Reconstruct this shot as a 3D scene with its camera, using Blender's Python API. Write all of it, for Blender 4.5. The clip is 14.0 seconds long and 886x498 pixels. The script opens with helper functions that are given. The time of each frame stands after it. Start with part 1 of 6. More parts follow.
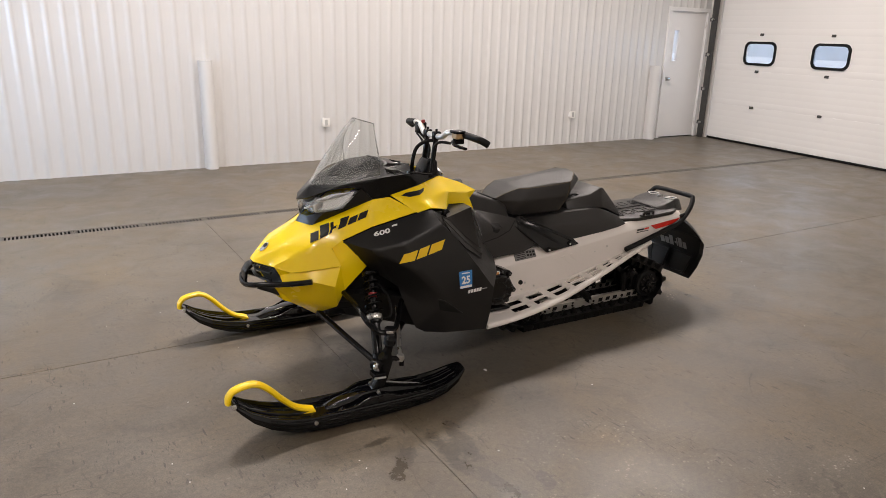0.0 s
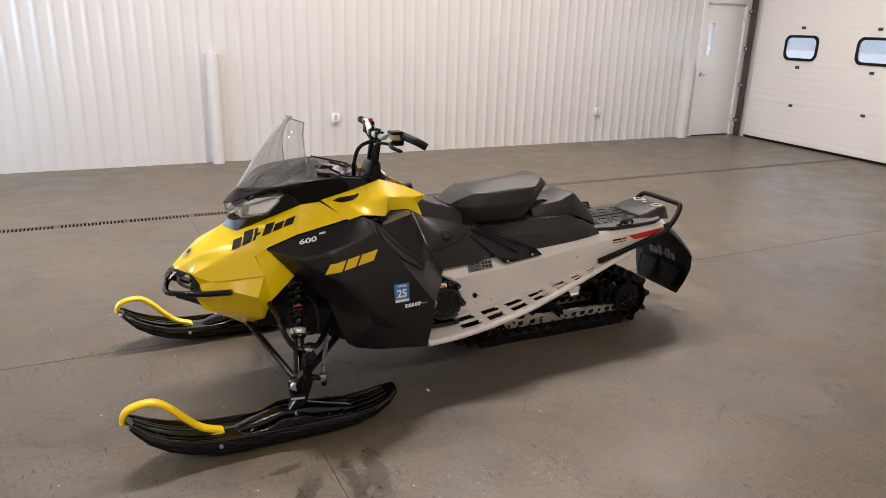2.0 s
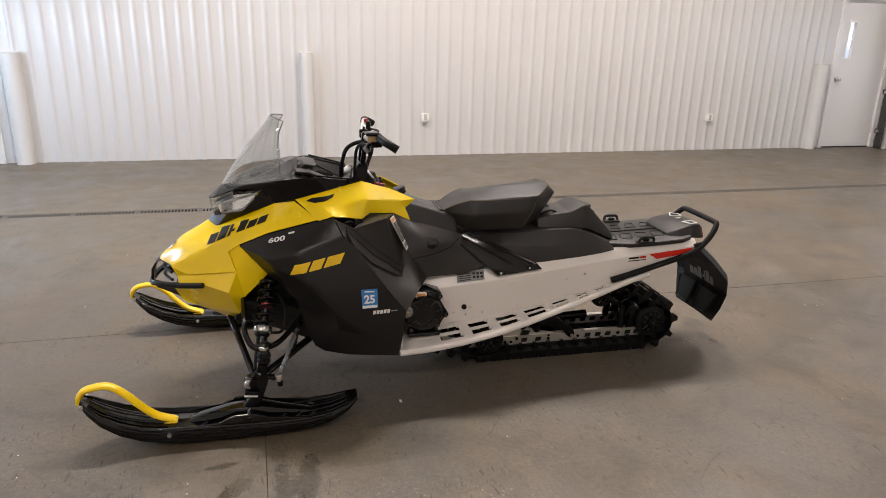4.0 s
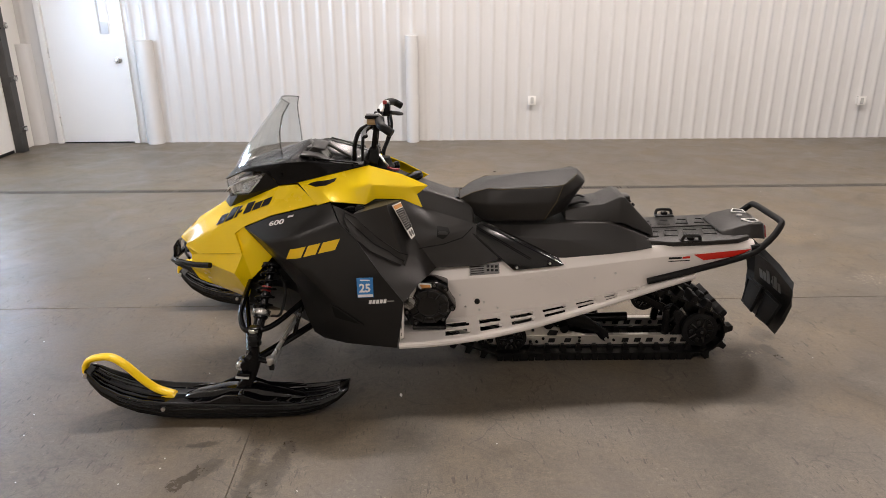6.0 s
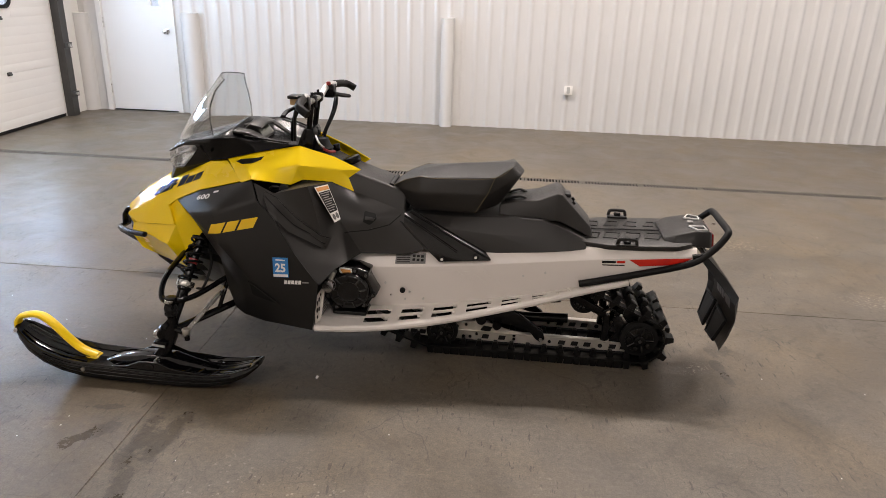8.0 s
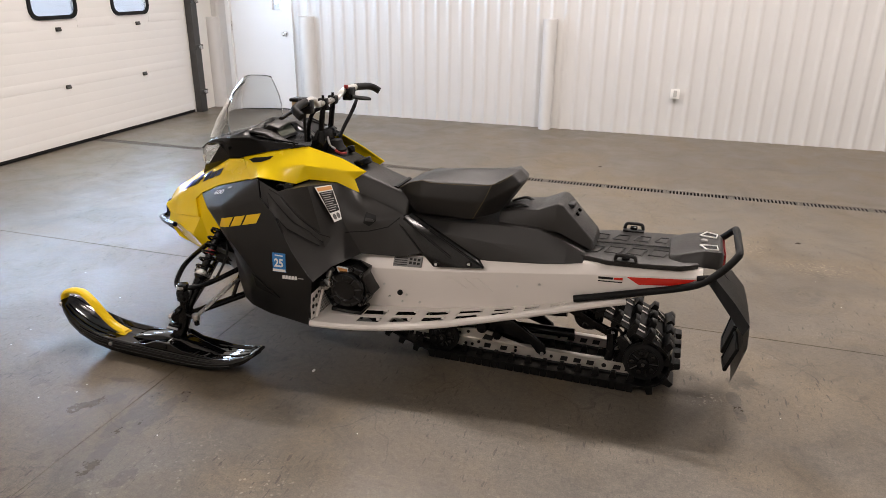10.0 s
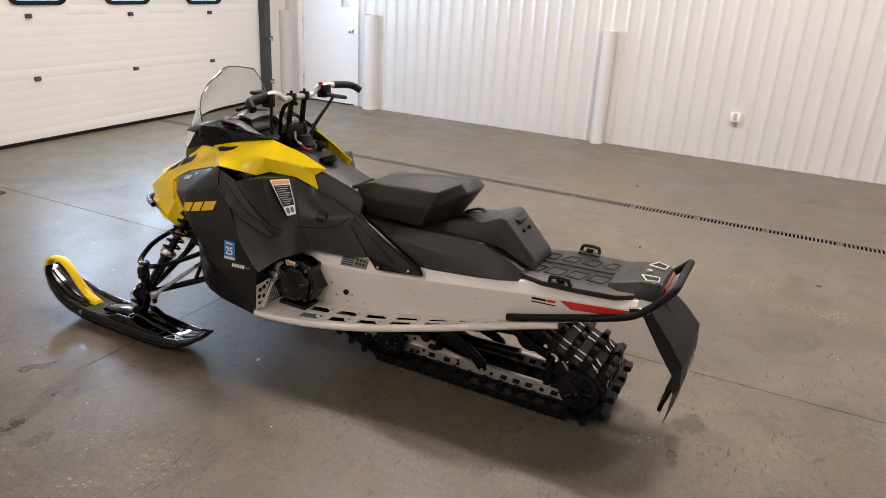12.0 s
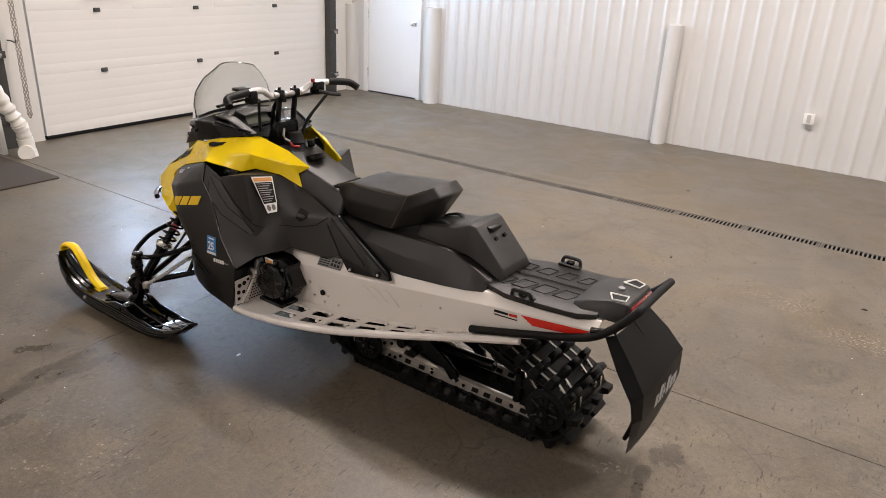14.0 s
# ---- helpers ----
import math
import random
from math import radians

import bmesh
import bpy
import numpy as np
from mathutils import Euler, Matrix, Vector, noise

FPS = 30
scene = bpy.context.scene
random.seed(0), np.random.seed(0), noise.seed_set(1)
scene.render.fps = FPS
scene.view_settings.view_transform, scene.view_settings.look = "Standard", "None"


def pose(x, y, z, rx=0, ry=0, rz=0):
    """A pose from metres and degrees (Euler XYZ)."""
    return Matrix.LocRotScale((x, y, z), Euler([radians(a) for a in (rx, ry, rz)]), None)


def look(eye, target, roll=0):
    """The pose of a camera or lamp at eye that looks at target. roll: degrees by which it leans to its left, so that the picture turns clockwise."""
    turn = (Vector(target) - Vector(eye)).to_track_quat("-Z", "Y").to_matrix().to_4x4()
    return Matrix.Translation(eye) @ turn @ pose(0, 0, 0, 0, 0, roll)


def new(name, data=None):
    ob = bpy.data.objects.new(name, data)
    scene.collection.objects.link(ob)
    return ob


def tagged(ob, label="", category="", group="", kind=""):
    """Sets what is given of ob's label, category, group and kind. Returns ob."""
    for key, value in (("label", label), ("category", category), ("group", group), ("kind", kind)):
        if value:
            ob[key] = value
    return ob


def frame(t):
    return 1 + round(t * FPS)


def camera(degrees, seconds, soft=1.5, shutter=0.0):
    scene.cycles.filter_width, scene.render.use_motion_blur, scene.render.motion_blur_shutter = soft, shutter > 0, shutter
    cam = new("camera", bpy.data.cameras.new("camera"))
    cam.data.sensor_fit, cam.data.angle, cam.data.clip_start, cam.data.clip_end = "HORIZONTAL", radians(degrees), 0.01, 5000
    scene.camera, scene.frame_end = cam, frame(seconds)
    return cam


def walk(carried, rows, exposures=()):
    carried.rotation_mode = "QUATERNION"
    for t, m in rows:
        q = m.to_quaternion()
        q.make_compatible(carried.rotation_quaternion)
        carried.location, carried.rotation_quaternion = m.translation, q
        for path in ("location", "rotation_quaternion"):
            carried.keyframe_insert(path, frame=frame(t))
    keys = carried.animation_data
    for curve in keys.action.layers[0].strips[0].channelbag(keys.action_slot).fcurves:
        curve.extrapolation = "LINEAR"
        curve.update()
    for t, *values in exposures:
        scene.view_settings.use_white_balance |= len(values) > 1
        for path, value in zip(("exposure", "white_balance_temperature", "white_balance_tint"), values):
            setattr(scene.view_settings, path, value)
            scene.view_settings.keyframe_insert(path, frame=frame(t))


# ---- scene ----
cam = camera(64.8, 14.0, soft=0.65)
PATH = [
    (0, (0.321, 0.206, 1.581), (1.307, 1.842, 0.989), 1.6),
    (0.5, (0.414, 0.235, 1.577), (1.423, 1.858, 0.988), 2.0),
    (1, (0.571, 0.286, 1.574), (1.541, 1.933, 0.985), 1.8),
    (1.5, (0.711, 0.289, 1.581), (1.644, 1.946, 0.961), 1.9),
    (2, (0.885, 0.206, 1.586), (1.745, 1.905, 0.974), 1.6),
    (2.5, (1.046, 0.123, 1.577), (1.833, 1.865, 0.99), 2.0),
    (2.7, (1.097, 0.113, 1.571), (1.859, 1.865, 0.982), 1.8),
    (4.8, (1.87, 0.029, 1.605), (2.174, 1.9, 0.967), 1.9),
    (5, (1.921, 0.008, 1.599), (2.187, 1.883, 0.955), 1.9),
    (5.5, (2.031, 0.046, 1.583), (2.199, 1.926, 0.924), 0.4),
    (6, (2.209, 0.163, 1.57), (2.274, 2.048, 0.903), -0.2),
    (6.5, (2.353, 0.235, 1.579), (2.421, 2.113, 0.895), 1.4),
    (7, (2.549, 0.232, 1.58), (2.48, 2.107, 0.889), 0.9),
    (7.5, (2.763, 0.203, 1.59), (2.61, 2.067, 0.88), 1.6),
    (8, (2.848, 0.23, 1.576), (2.693, 2.094, 0.866), 1.7),
    (8.2, (2.883, 0.255, 1.582), (2.719, 2.117, 0.87), 1.7),
    (10.3, (3.528, 0.388, 1.604), (2.94, 2.155, 0.874), 0.7),
    (10.5, (3.57, 0.404, 1.603), (2.974, 2.162, 0.859), 0.9),
    (11, (3.688, 0.508, 1.604), (3.04, 2.251, 0.868), 1.8),
    (11.5, (3.841, 0.614, 1.625), (3.123, 2.329, 0.888), 2.2),
    (12, (3.993, 0.634, 1.62), (3.198, 2.324, 0.904), 3.3),
    (12.5, (4.187, 0.655, 1.64), (3.298, 2.285, 0.896), 3.5),
    (13, (4.301, 0.696, 1.65), (3.371, 2.307, 0.916), 3.1),
    (13.5, (4.333, 0.82, 1.638), (3.344, 2.401, 0.915), 2.3),
    (14, (4.346, 0.969, 1.657), (3.333, 2.522, 0.908), 2.9),
]
walk(cam, [(t, look(eye, target, roll)) for t, eye, target, roll in PATH])


# ---- light ----
world = bpy.data.worlds.new("world")
scene.world = world
world.use_nodes = True
_wn, _wl = world.node_tree.nodes, world.node_tree.links
_sky = _wn.new("ShaderNodeTexSky")
_sky.sky_type, _sky.sun_disc = "NISHITA", False
_sky.sun_elevation, _sky.sun_rotation = radians(40), radians(180)
_sky.dust_density, _sky.ozone_density = 0.0, 5.0
_wl.new(_sky.outputs["Color"], _wn["Background"].inputs["Color"])
_wn["Background"].inputs["Strength"].default_value = 0.15


_sun = bpy.data.lights.new("sun", "SUN")
_sun.energy, _sun.angle, _sun.color = 3.0, radians(0.5), (1.0, 0.95, 0.88)
new("sun", _sun).matrix_world = look((2, -30, 25.2), (2, 0, 0))


def area_lamp(name, m, sx, sy, power, colour):
    data = bpy.data.lights.new(name, "AREA")
    data.shape, data.size, data.size_y, data.energy, data.color = "RECTANGLE", sx, sy, power, colour
    ob = new(name, data)
    ob.matrix_world = m
    return ob


WARM, DAY = (1.0, 0.885, 0.83), (0.55, 0.74, 1.0)
# two rows of long ceiling lamps: the main one over the drain, a weaker unseen one added by the entrance side as fill
for _x, _p in ((-1.6, 36), (1.2, 192), (4.0, 180), (6.8, 158)):
    area_lamp("ceiling_lamp", pose(_x, 5.45, 4.72), 1.3, 0.20, _p, WARM)
for _x, _p in ((-0.4, 102), (3.4, 84), (7.2, 26)):
    area_lamp("ceiling_lamp", pose(_x, -1.9, 4.72), 1.3, 0.22, _p, WARM)
# daylight through the windows of the two overhead doors
for _x, _y in ((-2.17, 4.985), (-2.195, 5.985), (-2.22, 7.07)):
    area_lamp("window_daylight", pose(_x, _y, 1.40, 0, -86, 0), 0.28, 0.52, 34, DAY)
for _x, _y in ((10.00, 6.085), (10.13, 7.30)):
    area_lamp("window_daylight", pose(_x, _y, 1.40, 0, 80, 0), 0.28, 0.52, 4, DAY)


# ---- materials ----
def material(name, base, rough=0.5, metal=0.0, var=0.12, scale=6.0, bump=0.0, bscale=120.0, coat=0.0, rvar=0.1, spec=0.5):
    """A painted, plastic or metal surface with uneven tone, uneven gloss and fine relief."""
    m = bpy.data.materials.new(name)
    m.use_nodes = True
    n, l = m.node_tree.nodes, m.node_tree.links
    p = n["Principled BSDF"]
    p.inputs["Metallic"].default_value = metal
    p.inputs["Coat Weight"].default_value = coat
    p.inputs["Coat Roughness"].default_value = 0.08
    p.inputs["Specular IOR Level"].default_value = spec
    tc = n.new("ShaderNodeTexCoord")
    nz = n.new("ShaderNodeTexNoise")
    nz.inputs["Scale"].default_value, nz.inputs["Detail"].default_value = scale, 6
    l.new(tc.outputs["Object"], nz.inputs["Vector"])
    mix = n.new("ShaderNodeMix")
    mix.data_type = "RGBA"
    mix.inputs["A"].default_value = [c * (1 - var) for c in base] + [1]
    mix.inputs["B"].default_value = [min(1, c * (1 + var)) for c in base] + [1]
    l.new(nz.outputs["Fac"], mix.inputs["Factor"])
    l.new(mix.outputs["Result"], p.inputs["Base Color"])
    fine = n.new("ShaderNodeTexNoise")
    fine.inputs["Scale"].default_value, fine.inputs["Detail"].default_value = bscale, 4
    l.new(tc.outputs["Object"], fine.inputs["Vector"])
    rr = n.new("ShaderNodeMapRange")
    rr.inputs["To Min"].default_value, rr.inputs["To Max"].default_value = max(0.02, rough - rvar), min(1, rough + rvar)
    l.new(nz.outputs["Fac"], rr.inputs["Value"])
    l.new(rr.outputs["Result"], p.inputs["Roughness"])
    if bump:
        b = n.new("ShaderNodeBump")
        b.inputs["Strength"].default_value, b.inputs["Distance"].default_value = bump, 0.002
        l.new(fine.outputs["Fac"], b.inputs["Height"])
        l.new(b.outputs["Normal"], p.inputs["Normal"])
    return m


def glass_material(name, tint, rough=0.03, ior=1.45):
    m = bpy.data.materials.new(name)
    m.use_nodes = True
    p = m.node_tree.nodes["Principled BSDF"]
    p.inputs["Base Color"].default_value = (*tint, 1)
    p.inputs["Roughness"].default_value = rough
    p.inputs["IOR"].default_value = ior
    p.inputs["Transmission Weight"].default_value = 1.0
    return m


def concrete_material():
    m = bpy.data.materials.new("sealed_concrete")
    m.use_nodes = True
    n, l = m.node_tree.nodes, m.node_tree.links
    p = n["Principled BSDF"]
    tc = n.new("ShaderNodeTexCoord")

    def noise_node(scale, detail, rough=0.6, dist=0.0):
        z = n.new("ShaderNodeTexNoise")
        z.inputs["Scale"].default_value, z.inputs["Detail"].default_value = scale, detail
        z.inputs["Roughness"].default_value, z.inputs["Distortion"].default_value = rough, dist
        l.new(tc.outputs["Object"], z.inputs["Vector"])
        return z.outputs["Fac"]

    def ramp(value, lo, hi, a, b):
        r = n.new("ShaderNodeMapRange")
        for k, v in (("From Min", lo), ("From Max", hi), ("To Min", a), ("To Max", b)):
            r.inputs[k].default_value = v
        l.new(value, r.inputs["Value"])
        return r.outputs["Result"]

    def mul(a, b):
        k = n.new("ShaderNodeMath")
        k.operation = "MULTIPLY"
        l.new(a, k.inputs[0])
        l.new(b, k.inputs[1])
        return k.outputs[0]

    def blob(x, y, rx, ry, turn=0.0):
        """1 at a spot on the floor, falling to 0 at its rim; turn leans a long spot."""
        mp = n.new("ShaderNodeMapping")
        mp.vector_type = "TEXTURE"
        mp.inputs["Location"].default_value = (x, y, 0)
        mp.inputs["Rotation"].default_value = (0, 0, radians(turn))
        mp.inputs["Scale"].default_value = (rx, ry, 1)
        l.new(tc.outputs["Object"], mp.inputs["Vector"])
        g = n.new("ShaderNodeTexGradient")
        g.gradient_type = "SPHERICAL"
        l.new(mp.outputs["Vector"], g.inputs["Vector"])
        return g.outputs["Fac"]

    def total(*values):
        out = values[0]
        for v in values[1:]:
            out = add(out, v)
        return out

    def add(a, b):
        k = n.new("ShaderNodeMath")
        k.operation = "ADD"
        k.use_clamp = True
        l.new(a, k.inputs[0])
        l.new(b, k.inputs[1])
        return k.outputs[0]

    broad, mid, fine = noise_node(0.55, 5, 0.55, 0.4), noise_node(3.2, 7, 0.62, 0.6), noise_node(46, 5)
    tone = mul(mul(ramp(broad, 0.3, 0.7, 0.84, 1.16), ramp(mid, 0.3, 0.7, 0.80, 1.20)), ramp(fine, 0.3, 0.7, 0.80, 1.20))
    # damp drips in front of the ski, dark marks under the tail flap, older tracked dirt
    drips_and_marks = total(blob(1.685, 2.28, 0.065, 0.30, -7), blob(1.590, 2.24, 0.060, 0.25, -4), blob(1.43, 2.28, 0.15, 0.065, 45), blob(1.345, 2.19, 0.05, 0.07), blob(1.665, 1.95, 0.06, 0.24, 18), blob(1.82, 1.90, 0.055, 0.10, -25), blob(1.38, 2.43, 0.12, 0.035, 12), blob(1.75, 1.77, 0.05, 0.07), blob(3.875, 3.02, 0.035, 0.16, 8), blob(3.91, 3.25, 0.10, 0.13, -20), blob(3.86, 3.10, 0.05, 0.06))
    drip_mark = ramp(add(drips_and_marks, ramp(noise_node(19, 6, 0.65, 0.8), 0.3, 0.7, -0.30, 0.30)), 0.38, 0.50, 0.0, 1.0)
    old = mul(ramp(total(blob(1.35, 1.70, 0.5, 0.5), blob(1.75, 3.0, 0.6, 0.6), blob(4.75, 3.55, 0.45, 0.3), blob(4.28, 4.32, 0.15, 0.12), blob(0.92, 2.3, 0.3, 0.15)), 0.05, 0.5, 0.0, 1.0), ramp(noise_node(9, 8, 0.72, 1.5), 0.52, 0.60, 0.0, 1.0))
    smudge = ramp(noise_node(2.3, 8, 0.72, 1.8), 0.50, 0.68, 0.0, 1.0)
    dark = mul(mul(ramp(drip_mark, 0, 1, 1.0, 0.60), ramp(smudge, 0, 1, 1.0, 0.76)), ramp(old, 0, 1, 1.0, 0.72))
    # short dark rubber ticks, lying three ways
    for turn, lo in ((0.6, 0.655), (-0.5, 0.665), (1.5, 0.675)):
        mt = n.new("ShaderNodeMapping")
        mt.inputs["Rotation"].default_value, mt.inputs["Scale"].default_value = (0, 0, turn), (60, 13, 1)
        l.new(tc.outputs["Object"], mt.inputs["Vector"])
        tick = n.new("ShaderNodeTexNoise")
        tick.inputs["Scale"].default_value, tick.inputs["Detail"].default_value = 1.0, 2
        l.new(mt.outputs["Vector"], tick.inputs["Vector"])
        dark = mul(dark, ramp(mul(ramp(tick.outputs["Fac"], lo, lo + 0.035, 0.0, 1.0), ramp(mid, 0.44, 0.56, 0.0, 1.0)), 0, 1, 1.0, 0.52))
    # long faint drag scratches, two ways
    for turn, sx, sy, lo in ((0.25, 1.1, 95, 0.69), (-0.9, 1.6, 120, 0.70), (1.3, 1.3, 105, 0.71)):
        ms = n.new("ShaderNodeMapping")
        ms.inputs["Rotation"].default_value, ms.inputs["Scale"].default_value = (0, 0, turn), (sx, sy, 1)
        l.new(tc.outputs["Object"], ms.inputs["Vector"])
        sn = n.new("ShaderNodeTexNoise")
        sn.inputs["Scale"].default_value, sn.inputs["Detail"].default_value = 1.0, 3
        l.new(ms.outputs["Vector"], sn.inputs["Vector"])
        dark = mul(dark, ramp(sn.outputs["Fac"], lo, lo + 0.05, 1.0, 0.72))
    # dark grit
    grit = n.new("ShaderNodeTexVoronoi")
    grit.inputs["Scale"].default_value = 24
    l.new(tc.outputs["Object"], grit.inputs["Vector"])
    dark = mul(dark, ramp(mul(ramp(grit.outputs["Distance"], 0.13, 0.09, 0.0, 1.0), ramp(noise_node(4.5, 3), 0.52, 0.60, 0.0, 1.0)), 0, 1, 1.0, 0.62))
    # hairline crazing in places
    wob = n.new("ShaderNodeTexNoise")
    wob.inputs["Scale"].default_value, wob.inputs["Detail"].default_value = 6.0, 5
    l.new(tc.outputs["Object"], wob.inputs["Vector"])
    bend = n.new("ShaderNodeMix")
    bend.data_type = "VECTOR"
    bend.inputs["Factor"].default_value = 0.12
    l.new(tc.outputs["Object"], bend.inputs["A"])
    l.new(wob.outputs["Color"], bend.inputs["B"])
    for size, lo, depth in ((2.6, 0.50, 0.72), (7.0, 0.56, 0.80)):
        craze = n.new("ShaderNodeTexVoronoi")
        craze.feature = "DISTANCE_TO_EDGE"
        craze.inputs["Scale"].default_value = size
        l.new(bend.outputs["Result"], craze.inputs["Vector"])
        line = ramp(craze.outputs["Distance"], 0.0016 * size, 0.0032 * size, 1.0, 0.0)
        dark = mul(dark, ramp(mul(line, ramp(noise_node(1.7 + size * 0.2, 4, 0.6, 0.7), lo, lo + 0.08, 0.0, 1.0)), 0, 1, 1.0, depth))
    # coarse speckle of sand and aggregate
    dark = mul(dark, ramp(noise_node(170, 2, 0.5), 0.30, 0.70, 0.80, 1.20))
    tone = mul(tone, dark)
    # worn patch with bare pebbles, salt scuffs
    peb = n.new("ShaderNodeTexVoronoi")
    peb.inputs["Scale"].default_value = 50
    l.new(tc.outputs["Object"], peb.inputs["Vector"])
    worn = mul(ramp(total(blob(2.12, 1.86, 0.55, 0.45), blob(2.3, 1.6, 0.5, 0.3), blob(2.9, 1.3, 0.5, 0.25)), 0.05, 0.55, 0.0, 1.0), ramp(noise_node(5, 5, 0.6, 0.5), 0.44, 0.60, 0.0, 1.0))
    pebbles = mul(worn, mul(ramp(peb.outputs["Distance"], 0.30, 0.22, 0.0, 1.0), ramp(noise_node(30, 2), 0.45, 0.55, 0.0, 1.0)))
    salt = mul(ramp(total(blob(4.41, 4.75, 0.30, 0.16), blob(4.0, 5.0, 0.28, 0.14), blob(4.95, 3.95, 0.25, 0.14), blob(3.75, 3.05, 0.10, 0.06, 30)), 0.0, 0.6, 0.0, 1.0), ramp(noise_node(62, 4, 0.7), 0.54, 0.62, 0.0, 1.0))
    scuff = ramp(noise_node(30, 3, 0.5, 1.5), 0.67, 0.73, 0.0, 0.6)
    pale = total(ramp(pebbles, 0, 1, 0, 0.46), ramp(salt, 0, 1, 0, 0.55), ramp(scuff, 0, 1, 0, 0.20), ramp(worn, 0, 1, 0, 0.05))
    base = n.new("ShaderNodeMix")
    base.data_type = "RGBA"
    base.inputs["A"].default_value, base.inputs["B"].default_value = (0.119, 0.1025, 0.0800, 1), (0.46, 0.42, 0.36, 1)
    l.new(pale, base.inputs["Factor"])
    tint = n.new("ShaderNodeMix")
    tint.data_type, tint.blend_type = "RGBA", "MULTIPLY"
    tint.inputs["B"].default_value = (1.06, 0.98, 0.84, 1)
    l.new(ramp(noise_node(1.15, 6, 0.6, 0.9), 0.42, 0.62, 0.0, 1.0), tint.inputs["Factor"])
    l.new(base.outputs["Result"], tint.inputs["A"])
    vm = n.new("ShaderNodeVectorMath")
    vm.operation = "SCALE"
    l.new(tint.outputs["Result"], vm.inputs[0])
    l.new(tone, vm.inputs["Scale"])
    l.new(vm.outputs[0], p.inputs["Base Color"])
    gloss = mul(ramp(mid, 0.3, 0.7, 0.32, 0.56), mul(ramp(drip_mark, 0, 1, 1.0, 0.7), ramp(fine, 0.3, 0.7, 0.9, 1.1)))
    l.new(gloss, p.inputs["Roughness"])
    b = n.new("ShaderNodeBump")
    b.inputs["Strength"].default_value, b.inputs["Distance"].default_value = 0.34, 0.003
    l.new(mul(ramp(noise_node(13, 6, 0.65), 0.25, 0.75, 0.3, 1.0), ramp(fine, 0.25, 0.75, 0.3, 1.0)), b.inputs["Height"])
    l.new(b.outputs["Normal"], p.inputs["Normal"])
    return m


CONCRETE = concrete_material()
WALL_WHITE = material("white_coated_steel", (0.585, 0.580, 0.568), 0.30, var=0.025, scale=1.3, rvar=0.05, bump=0.03, bscale=14, spec=0.6)
SHEET_WHITE = material("white_guard_sheet", (0.605, 0.60, 0.588), 0.38, var=0.02, scale=1.3)
PLAIN_WALL = material("white_painted_wall", (0.72, 0.70, 0.66), 0.6, var=0.05, scale=1.1)
CEILING_WHITE = material("ceiling_white", (0.55, 0.54, 0.52), 0.7, var=0.04, scale=1.0)
DOOR_WHITE = material("door_white_paint", (0.74, 0.735, 0.725), 0.38, var=0.03, scale=2.0, bump=0.04, bscale=60)
SECTION_WHITE = material("overhead_door_white", (0.765, 0.752, 0.730), 0.60, var=0.03, scale=1.6, bump=0.08, bscale=40)
DARK_STEEL = material("dark_steel_track", (0.075, 0.073, 0.07), 0.45, 0.6, var=0.3, scale=9, bump=0.1)
RUBBER = material("black_rubber", (0.0065, 0.0065, 0.0065), 0.55, var=0.25, scale=12, bump=0.15, spec=0.2)
GRATE = material("galvanised_grate", (0.13, 0.118, 0.10), 0.6, 0.2, var=0.25, scale=20, bump=0.2)
GAP_DARK = material("dark_gap_fill", (0.018, 0.020, 0.026), 0.5, var=0.3, scale=6, bump=0.1)
PIT = material("drain_pit", (0.004, 0.004, 0.004), 0.9, var=0.3)
JOINT = material("joint_dirt", (0.030, 0.026, 0.021), 0.9, var=0.5, scale=18)
CHROME = material("brushed_steel", (0.62, 0.61, 0.59), 0.28, 1.0, var=0.1, scale=20)
OUTLET = material("outlet_plastic", (0.78, 0.77, 0.74), 0.35, var=0.03)
OUTLET_DARK = material("outlet_shadow_grey", (0.42, 0.42, 0.40), 0.4, var=0.1)
MAT_BROWN = material("brown_mat", (0.052, 0.040, 0.031), 0.95, var=0.3, scale=25, bump=0.6, bscale=300)
WRAP_WHITE = material("white_wrapped_hose", (0.74, 0.72, 0.67), 0.5, var=0.1, scale=14, bump=0.5, bscale=60)
CHAIN_STEEL = material("hoist_chain", (0.40, 0.36, 0.30), 0.45, 0.8, var=0.2)
YARD = material("pale_outdoors", (0.88, 0.87, 0.84), 0.9, var=0.2, scale=0.4, bump=0.3)
WINDOW_GLASS = glass_material("window_glass", (0.93, 0.96, 1.0))

YELLOW = material("yellow_moulded_plastic", (0.98, 0.70, 0.004), 0.26, var=0.03, scale=4, coat=0.25, rvar=0.05, bump=0.03, bscale=25)
YELLOW_LOOP = material("yellow_loop_plastic", (0.95, 0.64, 0.004), 0.34, var=0.06, scale=10, bump=0.06)
BLACK_PANEL = material("matt_black_panel", (0.0076, 0.0073, 0.0072), 0.34, var=0.2, scale=5, bump=0.16, bscale=420, spec=0.40)
GREY_GRAIN = material("grained_charcoal_plastic", (0.0150, 0.0134, 0.0120), 0.42, var=0.22, scale=7, bump=0.35, bscale=380, spec=0.46)
GLOSS_BLACK = material("gloss_black_plastic", (0.0038, 0.0038, 0.0042), 0.14, var=0.2, scale=8, rvar=0.05, spec=0.45)
SKI_BLACK = material("black_ski_plastic", (0.003, 0.003, 0.0035), 0.09, var=0.25, scale=10, rvar=0.03, bump=0.05, spec=0.40)
BLACK_STEEL = material("black_painted_steel", (0.004, 0.004, 0.0045), 0.20, var=0.2, scale=18, bump=0.05, spec=0.22)
